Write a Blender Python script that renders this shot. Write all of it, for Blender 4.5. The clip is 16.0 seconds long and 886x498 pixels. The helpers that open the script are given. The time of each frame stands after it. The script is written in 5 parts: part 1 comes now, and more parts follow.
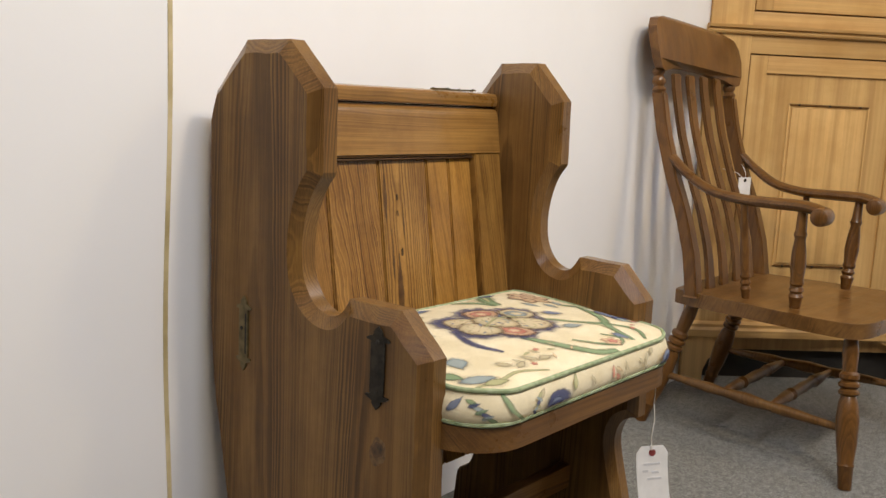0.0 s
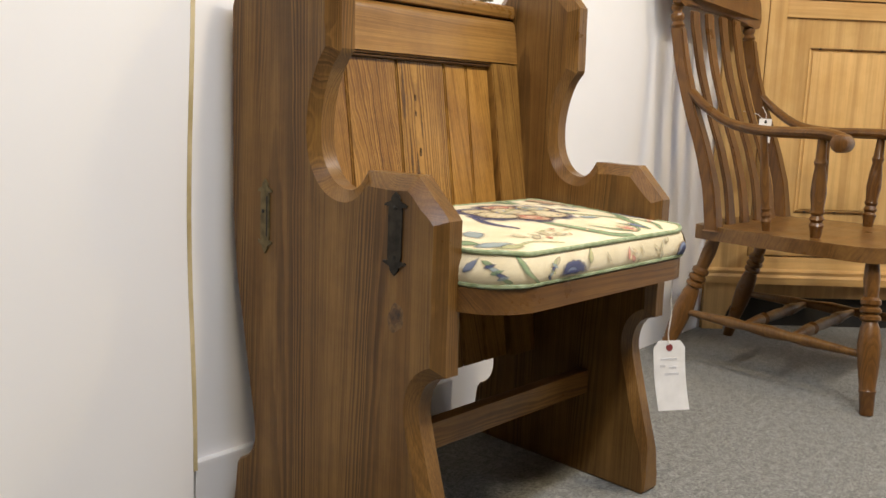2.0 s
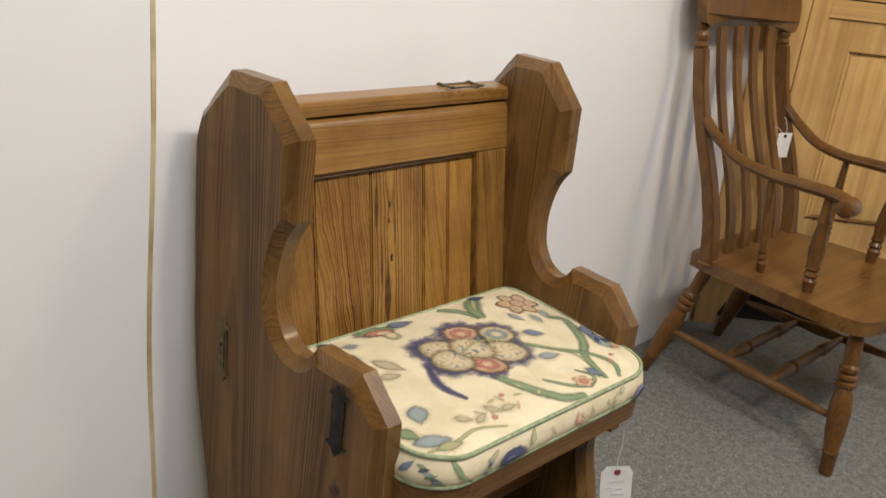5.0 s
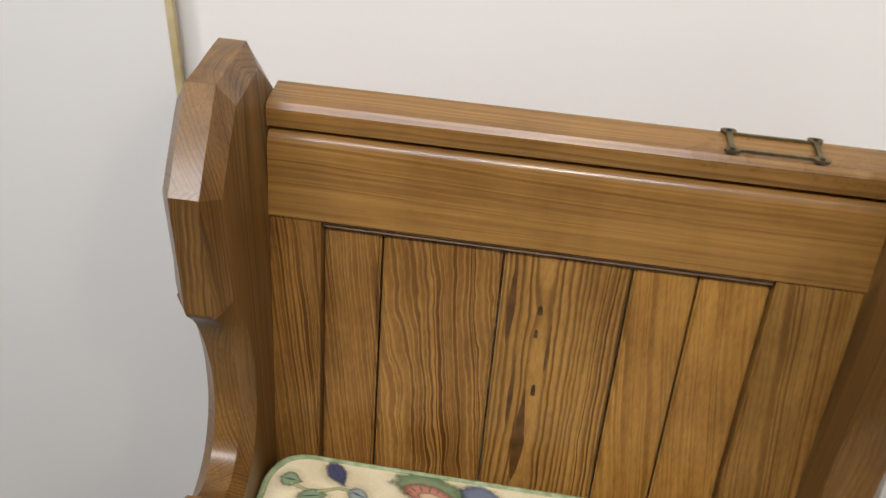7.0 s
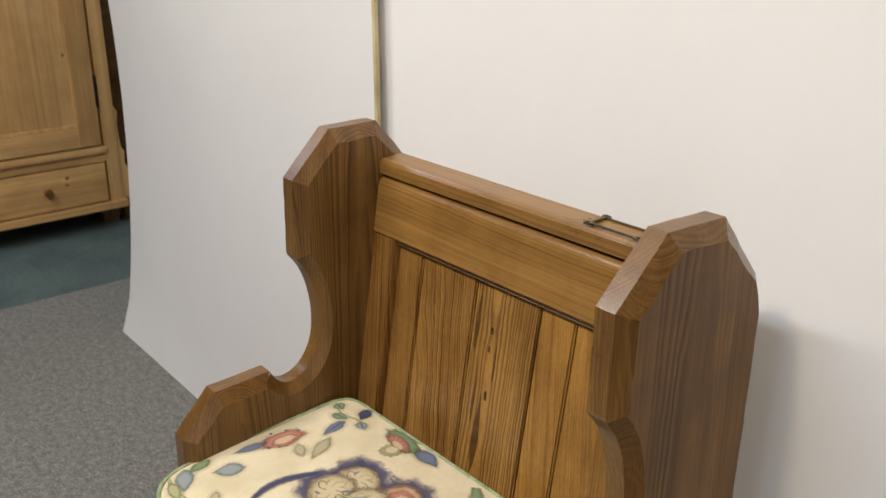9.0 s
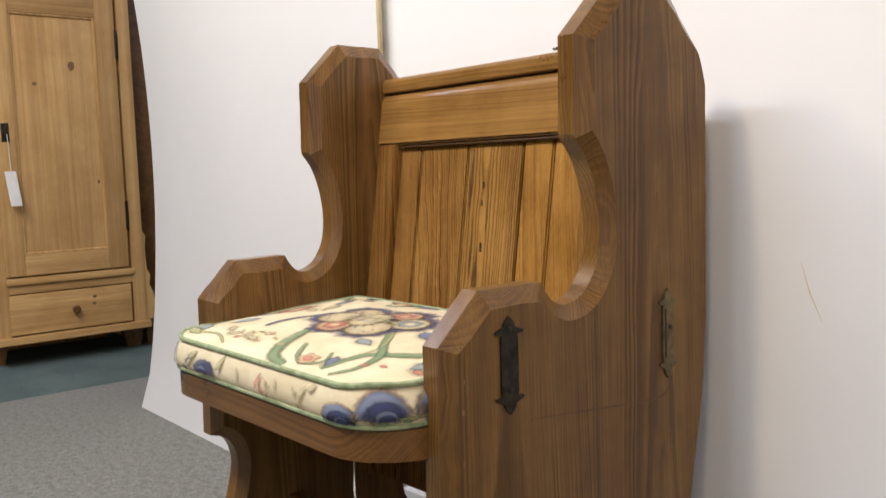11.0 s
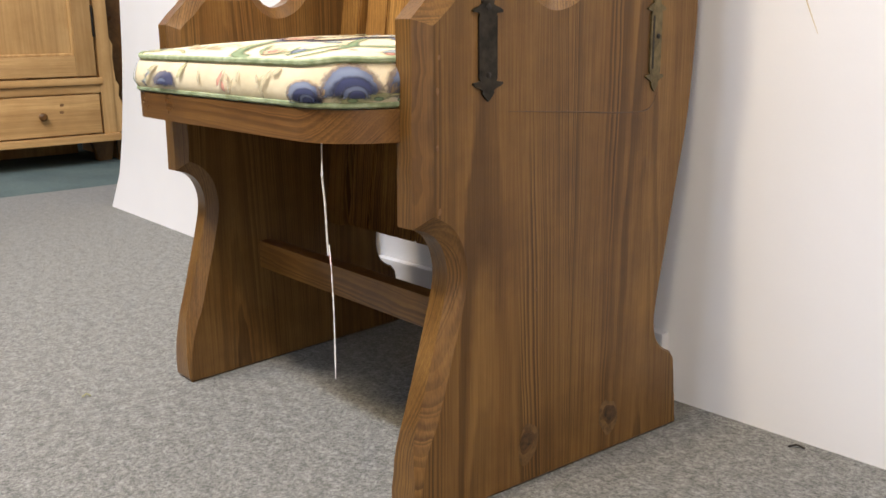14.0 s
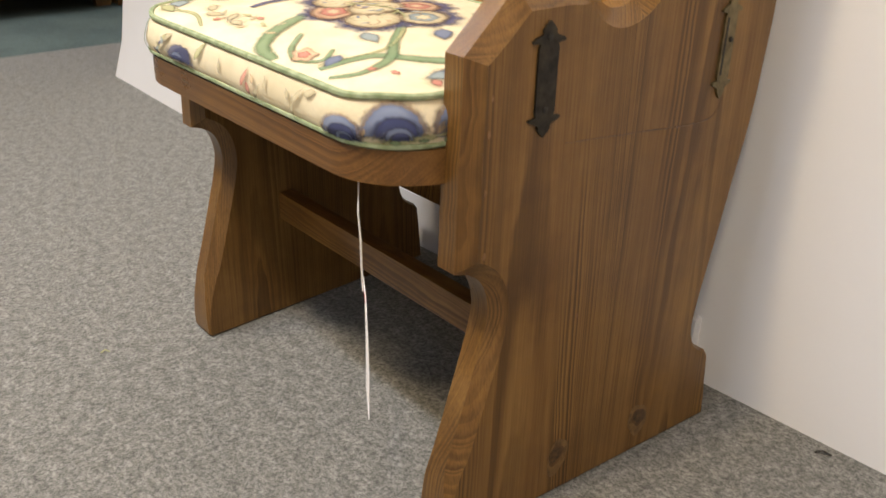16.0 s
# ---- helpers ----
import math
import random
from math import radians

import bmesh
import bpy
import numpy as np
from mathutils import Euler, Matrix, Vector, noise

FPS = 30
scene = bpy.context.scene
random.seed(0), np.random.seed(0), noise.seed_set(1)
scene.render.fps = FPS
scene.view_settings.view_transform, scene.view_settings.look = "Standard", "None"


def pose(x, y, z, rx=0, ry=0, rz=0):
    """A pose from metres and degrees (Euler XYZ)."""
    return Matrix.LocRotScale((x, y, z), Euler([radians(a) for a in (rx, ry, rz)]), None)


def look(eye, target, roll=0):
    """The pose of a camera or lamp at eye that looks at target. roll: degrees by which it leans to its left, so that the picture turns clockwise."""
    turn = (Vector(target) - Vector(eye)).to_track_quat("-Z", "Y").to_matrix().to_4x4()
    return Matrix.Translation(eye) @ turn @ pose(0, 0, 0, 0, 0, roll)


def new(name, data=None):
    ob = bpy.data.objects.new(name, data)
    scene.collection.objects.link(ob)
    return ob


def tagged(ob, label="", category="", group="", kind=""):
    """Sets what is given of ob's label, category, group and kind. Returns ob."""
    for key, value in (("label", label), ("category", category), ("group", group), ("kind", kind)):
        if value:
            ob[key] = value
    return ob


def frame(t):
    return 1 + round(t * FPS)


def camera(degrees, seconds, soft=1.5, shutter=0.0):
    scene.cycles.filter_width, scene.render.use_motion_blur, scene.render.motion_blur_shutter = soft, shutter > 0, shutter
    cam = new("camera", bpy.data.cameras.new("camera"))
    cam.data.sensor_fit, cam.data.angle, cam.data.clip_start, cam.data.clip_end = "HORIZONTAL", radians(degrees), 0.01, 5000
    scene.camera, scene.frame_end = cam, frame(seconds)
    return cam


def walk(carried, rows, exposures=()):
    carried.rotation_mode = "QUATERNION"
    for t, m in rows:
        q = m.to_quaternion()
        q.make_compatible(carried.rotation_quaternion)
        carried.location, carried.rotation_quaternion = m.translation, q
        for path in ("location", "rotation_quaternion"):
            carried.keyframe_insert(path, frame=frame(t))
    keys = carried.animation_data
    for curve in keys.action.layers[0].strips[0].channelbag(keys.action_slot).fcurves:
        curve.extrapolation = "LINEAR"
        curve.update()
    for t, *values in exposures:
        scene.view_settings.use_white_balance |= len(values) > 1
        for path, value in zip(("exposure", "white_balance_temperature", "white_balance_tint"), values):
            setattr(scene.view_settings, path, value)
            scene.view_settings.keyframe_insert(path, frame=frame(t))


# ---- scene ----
cam = camera(52.5, 16.0, shutter=0.3)
PATH = [
    (0, (-1.096, -1.17, 0.84), (0.407, 0.11, 0.519), 2.7),
    (0.5, (-1.116, -1.197, 0.774), (0.371, 0.114, 0.513), 1.7),
    (1, (-1.119, -1.203, 0.722), (0.354, 0.125, 0.462), 1.7),
    (1.5, (-1.121, -1.21, 0.695), (0.346, 0.119, 0.412), 1.9),
    (2, (-1.121, -1.216, 0.669), (0.347, 0.106, 0.354), 2.2),
    (2.5, (-1.118, -1.218, 0.647), (0.352, 0.093, 0.299), 2.1),
    (3, (-1.117, -1.218, 0.623), (0.358, 0.079, 0.245), 2.3),
    (3.2, (-1.119, -1.218, 0.618), (0.359, 0.074, 0.232), 2.4),
    (5.3, (-0.884, -1.158, 1.213), (0.402, 0.166, 0.442), 7.2),
    (5.5, (-0.798, -1.127, 1.228), (0.375, 0.286, 0.435), 8.5),
    (6, (-0.52, -1.003, 1.255), (0.274, 0.532, 0.249), 5.4),
    (6.5, (-0.25, -0.916, 1.278), (0.08, 0.69, 0.132), 4.6),
    (7, (-0.024, -0.795, 1.228), (-0.218, 0.801, 0.039), 3.4),
    (7.5, (0.186, -0.717, 1.217), (-0.572, 0.693, 0.019), 1.3),
    (8, (0.369, -0.755, 1.238), (-0.661, 0.612, 0.204), 2.7),
    (8.5, (0.555, -0.869, 1.254), (-0.617, 0.472, 0.344), 4.3),
    (8.7, (0.653, -0.873, 1.244), (-0.651, 0.39, 0.406), 2.7),
    (10.8, (0.972, -1.038, 0.732), (-0.57, 0.226, 0.568), -1.8),
    (11, (0.982, -1.037, 0.707), (-0.553, 0.231, 0.529), -1.9),
    (11.5, (0.985, -1.026, 0.661), (-0.535, 0.254, 0.429), -1.8),
    (12, (0.978, -1.017, 0.614), (-0.53, 0.261, 0.312), -1.6),
    (12.5, (0.98, -1.012, 0.585), (-0.52, 0.262, 0.232), -1.9),
    (13, (0.98, -1.012, 0.557), (-0.508, 0.263, 0.157), -1.7),
    (13.5, (0.971, -1.013, 0.533), (-0.506, 0.262, 0.093), -1.2),
    (14, (0.965, -1.021, 0.515), (-0.508, 0.246, 0.04), -0.6),
    (14.5, (0.963, -1.025, 0.502), (-0.505, 0.231, -0.013), -0.4),
    (15, (0.963, -1.023, 0.489), (-0.5, 0.223, -0.065), -0.3),
    (15.5, (0.924, -0.999, 0.533), (-0.518, 0.244, -0.08), 0.0),
    (16, (0.84, -0.969, 0.706), (-0.525, 0.208, -0.161), 1.6),
]
EXPOSURES = [(0.0, -0.13, 6600, 10), (1.0, -0.01, 6600, 10), (2.0, 0.18, 6650, 9), (3.2, 0.27, 6700, 9), (4.2, 0.03, 6550, 9), (5.3, -0.33, 6480, 9), (6.0, -0.32, 6280, 8), (7.0, -0.29, 6280, 8), (8.0, -0.22, 6530, 9), (8.7, -0.34, 6500, 8),
             (9.8, -0.13, 6400, 10), (10.8, 0.02, 6360, 11), (12.0, 0.49, 6380, 12), (13.5, 0.68, 6380, 12), (15.3, 0.64, 6360, 12), (16.0, 0.42, 6780, 11)]
walk(cam, [(t, look(eye, target, roll)) for t, eye, target, roll in PATH], EXPOSURES)

from mathutils import geometry

# ---- world and light ----
world = bpy.data.worlds.new("world")
scene.world = world
world.use_nodes = True
world.node_tree.nodes["Background"].inputs[0].default_value = (0.95, 0.95, 1.0, 1)
world.node_tree.nodes["Background"].inputs[1].default_value = 0.003


def area_light(name, eye, target, sx, sy, watts, colour):
    d = bpy.data.lights.new(name, "AREA")
    d.shape, d.size, d.size_y, d.energy, d.color = "RECTANGLE", sx, sy, watts, colour
    ob = new(name, d)
    ob.matrix_world = look(eye, target)
    return ob


WARM, COOL = (1.0, 0.795, 0.51), (0.742, 0.822, 1.0)
area_light("unseen_strip_light", (-0.4, -1.62, 2.68), (-0.4, -1.50, 0), 1.8, 0.10, 62, COOL)
area_light("unseen_strip_light", (-2.9, -1.1, 2.68), (-2.9, -1.1, 0), 1.2, 0.2, 15, COOL)
area_light("unseen_strip_light", (1.9, -2.3, 2.68), (1.9, -2.3, 0), 0.2, 1.5, 16, COOL)
# lamp added out of view to brighten the cabinet side past the board
area_light("unseen_strip_light", (-1.3, 1.3, 2.68), (-1.4, 1.3, 0), 0.2, 1.2, 16, COOL)
area_light("spot_lamp", (2.6, -1.1, 2.1), (1.0, -0.1, 0.6), 0.13, 0.13, 24, WARM)
area_light("spot_lamp", (1.3, -1.72, 2.64), (0.6, -0.1, 0.0), 0.20, 0.20, 15, WARM)
area_light("spot_lamp", (-1.3, -1.72, 2.64), (-0.7, -0.1, 0.0), 0.36, 0.36, 21, WARM)
area_light("spot_lamp", (0.05, -1.72, 2.64), (0.05, -0.2, 0.2), 0.16, 0.16, 22, WARM)


# ---- materials ----
def mat(name):
    m = bpy.data.materials.new(name)
    m.use_nodes = True
    nt = m.node_tree
    return m, nt, nt.nodes["Principled BSDF"]


def nd(nt, kind, **kw):
    n = nt.nodes.new(kind)
    for k, v in kw.items():
        n.inputs[k].default_value = v
    return n


def ramp(nt, stops):
    n = nt.nodes.new("ShaderNodeValToRGB")
    e = n.color_ramp.elements
    while len(e) < len(stops):
        e.new(0.5)
    for i, (p, c) in enumerate(stops):
        e[i].position, e[i].color = p, (*c, 1)
    return n


def wood(name, dark, light, axis=2, ring=240.0, pith=(0.3, 0.2), tilt=(0.0, 0.0), warp=0.006, wavy=0.0012, contrast=1.0, plain=0.6, rough=0.42, stain=(0.6, 0.55, 0.5), coat=0.15, tint=(0.9, 1.1), plank=0.0, fine=0.45, wide=False):
    """Sawn pine: growth rings round a pith that runs along the grain (local axis), bent and of uneven strength."""
    m, nt, b = mat(name)
    L = nt.links.new

    def mth(op, x, y=0.0):
        n = nt.nodes.new("ShaderNodeMath"); n.operation = op
        for k, v in ((0, x), (1, y)):
            if isinstance(v, (int, float)):
                n.inputs[k].default_value = v
            else:
                L(v, n.inputs[k])
        return n.outputs[0]

    def remap(v, a0, a1, b0, b1):
        n = nt.nodes.new("ShaderNodeMapRange")
        for k, q in zip(("From Min", "From Max", "To Min", "To Max"), (a0, a1, b0, b1)):
            n.inputs[k].default_value = q
        L(v, n.inputs[0])
        return n.outputs[0]

    def blend(kind, fac, A, B):
        n = nt.nodes.new("ShaderNodeMix"); n.data_type = "RGBA"; n.blend_type = kind
        for k, q in (("Factor", fac), ("A", A), ("B", B)):
            if isinstance(q, tuple):
                n.inputs[k].default_value = (*q, 1)
            elif isinstance(q, (int, float)):
                n.inputs[k].default_value = q
            else:
                L(q, n.inputs[k])
        return n.outputs["Result"]

    tc, inf = nd(nt, "ShaderNodeTexCoord"), nd(nt, "ShaderNodeObjectInfo")
    rnd = inf.outputs["Random"]
    place = tc.outputs["Object"]
    if plank:
        at = nt.nodes.new("ShaderNodeAttribute"); at.attribute_name = "grain"
        place = at.outputs["Vector"]
    shift = nd(nt, "ShaderNodeCombineXYZ")
    for i, k in enumerate((7.3, 3.1, 5.7)):
        L(mth("MULTIPLY", rnd, k), shift.inputs[i])
    add = nt.nodes.new("ShaderNodeVectorMath"); add.operation = "ADD"
    L(place, add.inputs[0]); L(shift.outputs[0], add.inputs[1])

    def grain_noise(across, along, detail=2.0, roughness=0.5):
        sc = [across, across, across]; sc[axis] = along
        mp = nd(nt, "ShaderNodeMapping", Scale=sc)
        L(add.outputs[0], mp.inputs[0])
        n = nd(nt, "ShaderNodeTexNoise", Scale=1.0, Detail=detail, Roughness=roughness)
        L(mp.outputs[0], n.inputs["Vector"])
        return n.outputs[0]

    sep = nd(nt, "ShaderNodeSeparateXYZ")
    L(place, sep.inputs[0])
    ui, vi = ((1, 2), (0, 2), (0, 1))[axis]
    if axis == 2 and plank:
        ui, vi = 1, 0
    if axis == 0:
        ui, vi = 2, 1
    u, v, along = sep.outputs[ui], sep.outputs[vi], sep.outputs[axis]
    if plank:
        v = mth("ABSOLUTE", v)
        u = mth("SUBTRACT", mth("MULTIPLY", mth("FRACT", mth("DIVIDE", mth("SUBTRACT", u, pith[0] - plank / 2), plank)), plank), plank / 2)
        v = mth("SUBTRACT", v, pith[1])
    else:
        u, v = mth("SUBTRACT", u, pith[0]), mth("SUBTRACT", v, pith[1])
    low = mth("SUBTRACT", grain_noise(9.0, 1.3), 0.5)
    low2 = mth("SUBTRACT", grain_noise(14.0, 0.8), 0.5)
    bend = mth("SUBTRACT", grain_noise(30.0, 12.0, 2.0), 0.5)
    u = mth("ADD", mth("ADD", u, mth("MULTIPLY", along, tilt[0])), mth("MULTIPLY", low, warp * 4))
    v = mth("ADD", mth("ADD", v, mth("MULTIPLY", along, tilt[1])), mth("MULTIPLY", low2, warp * 3))
    r = mth("SQRT", mth("ADD", mth("MULTIPLY", u, u), mth("MULTIPLY", v, v)))
    r = mth("ADD", r, mth("MULTIPLY", bend, wavy * 4))
    rv = mth("MULTIPLY", r, ring)
    uneven = nd(nt, "ShaderNodeTexNoise", Scale=0.31, Detail=2.0)
    uneven.noise_dimensions = "1D"
    L(rv, uneven.inputs["W"])
    rv = mth("ADD", rv, mth("MULTIPLY", uneven.outputs[0], 3.2))
    wn = nt.nodes.new("ShaderNodeTexWhiteNoise"); wn.noise_dimensions = "1D"
    L(mth("FLOOR", rv), wn.inputs["W"])
    line = ramp(nt, [(0.0, (0.04, 0.04, 0.04)), (0.32, (0.20, 0.20, 0.20)), (0.62, (1, 1, 1)), (0.88, (1, 1, 1)), (1.0, (0.04, 0.04, 0.04))])
    if wide:
        for e, (p, g) in zip(line.color_ramp.elements, ((0.0, 0.05), (0.16, 0.22), (0.36, 1.0), (0.90, 1.0), (1.0, 0.05))):
            e.position, e.color = p, (g, g, g, 1)
    L(mth("FRACT", rv), line.inputs[0])
    strength = mth("MULTIPLY", remap(wn.outputs["Value"], 0, 1, 0.5, 1.1), remap(grain_noise(22.0, 1.6), 0.40, 0.62, 1.0, 1.0 - plain))
    fac = mth("MULTIPLY", mth("MULTIPLY", line.outputs[0], strength), contrast)
    col = blend("MIX", fac, light, dark)
    # broad streaks along the grain, pores, stains
    streak = ramp(nt, [(0.34, (0.74, 0.66, 0.58)), (0.62, (1.08, 1.06, 1.02))])
    L(grain_noise(45.0, 1.1, 3.0), streak.inputs[0])
    col = blend("MULTIPLY", 0.75, col, streak.outputs[0])
    pores = grain_noise(620.0, 9.0, 3.0)
    pr = ramp(nt, [(0.32, (0.62, 0.55, 0.47)), (0.60, (1.06, 1.05, 1.04))])
    L(pores, pr.inputs[0])
    col = blend("MULTIPLY", fine, col, pr.outputs[0])
    n3 = nd(nt, "ShaderNodeTexNoise", Scale=7.0, Detail=6.0, Roughness=0.66)
    L(add.outputs[0], n3.inputs["Vector"])
    s3 = ramp(nt, [(0.34, stain), (0.58, (1, 1, 1))])
    L(n3.outputs[0], s3.inputs[0])
    col = blend("MULTIPLY", 0.7, col, s3.outputs[0])
    hv = nd(nt, "ShaderNodeHueSaturation")
    L(remap(rnd, 0, 1, *tint), hv.inputs["Value"])
    L(col, hv.inputs["Color"])
    L(hv.outputs[0], b.inputs["Base Color"])
    bp = nd(nt, "ShaderNodeBump", Strength=0.22, Distance=0.0012)
    L(mth("ADD", mth("MULTIPLY", pores, 0.6), mth("MULTIPLY", fac, 0.22)), bp.inputs["Height"]); L(bp.outputs[0], b.inputs["Normal"])
    L(remap(n3.outputs[0], 0.25, 0.75, rough - 0.10, rough + 0.14), b.inputs["Roughness"])
    b.inputs["Specular IOR Level"].default_value = 0.30
    b.inputs["Coat Weight"].default_value = coat
    b.inputs["Coat Roughness"].default_value = 0.20
    return m


def mottled(name, a, c, scale, rough=0.7, bump=0.1, fine=0.0, detail=5.0, metal=0.0, deep=0.5):
    m, nt, b = mat(name)
    L = nt.links.new
    tc = nd(nt, "ShaderNodeTexCoord")
    n = nd(nt, "ShaderNodeTexNoise", Scale=scale, Detail=detail, Roughness=0.6)
    L(tc.outputs["Object"], n.inputs["Vector"])
    r = ramp(nt, [(0.36, a), (0.64, c)])
    L(n.outputs[0], r.inputs[0])
    out = r.outputs[0]
    h = n
    if fine:
        f = nd(nt, "ShaderNodeTexNoise", Scale=fine, Detail=2.0, Roughness=0.9)
        L(tc.outputs["Object"], f.inputs["Vector"])
        fr = ramp(nt, [(0.36, (1 - deep,) * 3), (0.64, (1 + deep * 0.85,) * 3)])
        L(f.outputs[0], fr.inputs[0])
        mx = nt.nodes.new("ShaderNodeMix"); mx.data_type = "RGBA"; mx.blend_type = "MULTIPLY"
        mx.inputs["Factor"].default_value = 1.0
        L(out, mx.inputs["A"]); L(fr.outputs[0], mx.inputs["B"])
        out, h = mx.outputs["Result"], f
    L(out, b.inputs["Base Color"])
    bp = nd(nt, "ShaderNodeBump", Strength=bump, Distance=0.004)
    L(h.outputs[0], bp.inputs["Height"]); L(bp.outputs[0], b.inputs["Normal"])
    b.inputs["Roughness"].default_value, b.inputs["Metallic"].default_value = rough, metal
    return m


SIDE = wood("side_pine", (0.052, 0.0240, 0.0068), (0.236, 0.133, 0.0420), 2, 430, (-0.145, 0.150), (0.015, 0.010), 0.0026, 0.0004, 0.74, 0.80, 0.42, coat=0.05, tint=(0.97, 1.03), plank=0.245, fine=0.6)
SIDEEND = wood("side_pine_edge", (0.066, 0.031, 0.0080), (0.218, 0.117, 0.0325), 2, 430, (-0.145, 0.200), (0.02, 0.014), 0.004, 0.0008, 0.75, 0.5, 0.33, coat=0.34, tint=(0.97, 1.03), plank=0.245, fine=0.6)
STILE = wood("stile_pine", (0.078, 0.032, 0.006), (0.30, 0.168, 0.045), 2, 190, (-0.55, -0.30), (0.06, 0.0), 0.007, 0.0012, 0.72, 0.6, 0.38)
BACK1 = wood("red_back_pine", (0.118, 0.049, 0.0105), (0.37, 0.200, 0.054), 2, 250, (-0.60, -0.35), (0.03, 0.0), 0.005, 0.0012, 1.0, 0.45, 0.36, coat=0.32, tint=(0.95, 1.0), wide=True)
BACK2 = wood("wavy_back_pine", (0.110, 0.046, 0.0100), (0.40, 0.220, 0.060), 2, 215, (-0.55, -0.30), (0.05, 0.0), 0.010, 0.0042, 1.0, 0.30, 0.36, coat=0.32, tint=(0.95, 1.05), wide=True)
BACK3 = wood("heart_back_pine", (0.100, 0.042, 0.009), (0.41, 0.232, 0.063), 2, 205, (-0.004, -0.250), (0.0, -0.142), 0.006, 0.0018, 1.0, 0.25, 0.36, coat=0.32, tint=(0.95, 1.05))
GOLD = wood("golden_back_pine", (0.185, 0.088, 0.017), (0.41, 0.222, 0.053), 2, 215, (0.6, 0.20), (0.03, 0.0), 0.004, 0.0008, 0.85, 0.5, 0.36, coat=0.32, tint=(0.97, 1.05))
RAIL = wood("rail_pine", (0.155, 0.074, 0.017), (0.32, 0.177, 0.050), 0, 200, (0.56, -0.32), (0.0, 0.02), 0.008, 0.0010, 0.75, 0.7, 0.30, coat=0.4, tint=(0.97, 1.05))
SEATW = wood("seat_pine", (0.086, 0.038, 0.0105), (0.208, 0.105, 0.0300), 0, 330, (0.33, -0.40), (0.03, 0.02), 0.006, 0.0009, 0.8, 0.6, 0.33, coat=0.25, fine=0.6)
STRETCH = wood("stretcher_pine", (0.135, 0.060, 0.0160), (0.330, 0.175, 0.052), 0, 210, (0.12, -0.30), (0.05, 0.02), 0.012, 0.002, 0.8, 0.5, 0.34, coat=0.3, fine=0.5)
ELM = wood("chair_elm", (0.0634, 0.0264, 0.0062), (0.1760, 0.0818, 0.0198), 2, 160, (0.4, 0.3), (0.02, 0.02), 0.006, 0.001, 0.6, 0.6, 0.33, coat=0.3)
ELMX = wood("chair_seat_elm", (0.0792, 0.0361, 0.0088), (0.1892, 0.0968, 0.0282), 0, 120, (0.2, -0.5), (0.02, 0.02), 0.01, 0.001, 0.6, 0.6, 0.33, coat=0.3)
PINE = wood("cupboard_pine", (0.50, 0.305, 0.105), (0.66, 0.430, 0.175), 2, 70, (0.05, -0.25), (0.03, 0.05), 0.02, 0.001, 0.14, 0.8, 0.5, stain=(0.84, 0.78, 0.68), coat=0.1, fine=0.16)
PINEX = wood("cupboard_pine_rail", (0.49, 0.295, 0.100), (0.65, 0.42, 0.170), 0, 110, (0.3, -0.3), (0.02, 0.03), 0.012, 0.001, 0.2, 0.7, 0.5, stain=(0.84, 0.78, 0.68), coat=0.1, fine=0.16)
WPINE = wood("wardrobe_pine", (0.40, 0.235, 0.085), (0.56, 0.355, 0.150), 2, 60, (0.05, -0.25), (0.03, 0.05), 0.02, 0.001, 0.28, 0.8, 0.5, stain=(0.8, 0.74, 0.66), coat=0.1, fine=0.2)
WPINEX = wood("wardrobe_pine_rail", (0.40, 0.235, 0.085), (0.56, 0.355, 0.150), 1, 70, (0.1, 0.3), (0.02, 0.03), 0.012, 0.001, 0.32, 0.7, 0.5, stain=(0.8, 0.74, 0.66), coat=0.1)
WALL = mottled("white_wall_paint", (0.82, 0.815, 0.81), (0.865, 0.865, 0.86), 1.3, 0.75, 0.03)
BOARD = mottled("white_board_paint", (0.74, 0.735, 0.73), (0.785, 0.785, 0.78), 0.9, 0.7, 0.02)
CARPET = mottled("grey_carpet", (0.116, 0.115, 0.101), (0.213, 0.210, 0.189), 58.0, 0.95, 0.7, 170.0, deep=0.52)
CARPET.node_tree.nodes["Principled BSDF"].inputs["Sheen Weight"].default_value = 0.25
CARPET.node_tree.nodes["Principled BSDF"].inputs["Sheen Roughness"].default_value = 0.45
CARPET2 = mottled("green_carpet", (0.07, 0.105, 0.10), (0.10, 0.14, 0.13), 5.0, 0.95, 0.5, 300.0)
IRON = mottled("dark_iron", (0.018, 0.016, 0.013), (0.05, 0.042, 0.03), 60, 0.5, 0.2, metal=0.7)
BRASS = mottled("aged_brass", (0.10, 0.08, 0.04), (0.20, 0.155, 0.075), 70, 0.45, 0.2, metal=0.7)
CREAM = mottled("cream_fabric", (0.60, 0.515, 0.330), (0.705, 0.622, 0.432), 16, 0.85, 0.08, 900.0, deep=0.12)
CREAM.node_tree.nodes["Principled BSDF"].inputs["Roughness"].default_value = 0.9
PIPING = mottled("green_piping", (0.19, 0.245, 0.12), (0.36, 0.41, 0.25), 80, 0.85, 0.3)
SCRATCH = mottled("scratched_paint", (0.56, 0.46, 0.27), (0.66, 0.57, 0.38), 90, 0.8, 0.05)
TAPE = mottled("yellowed_edge", (0.34, 0.27, 0.12), (0.62, 0.52, 0.31), 8, 0.7, 0.1)
PAPER = mottled("paper_tag", (0.76, 0.74, 0.71), (0.84, 0.82, 0.79), 30, 0.8, 0.05)
RED = mottled("tag_washer", (0.20, 0.03, 0.03), (0.30, 0.06, 0.05), 90, 0.7, 0.05)
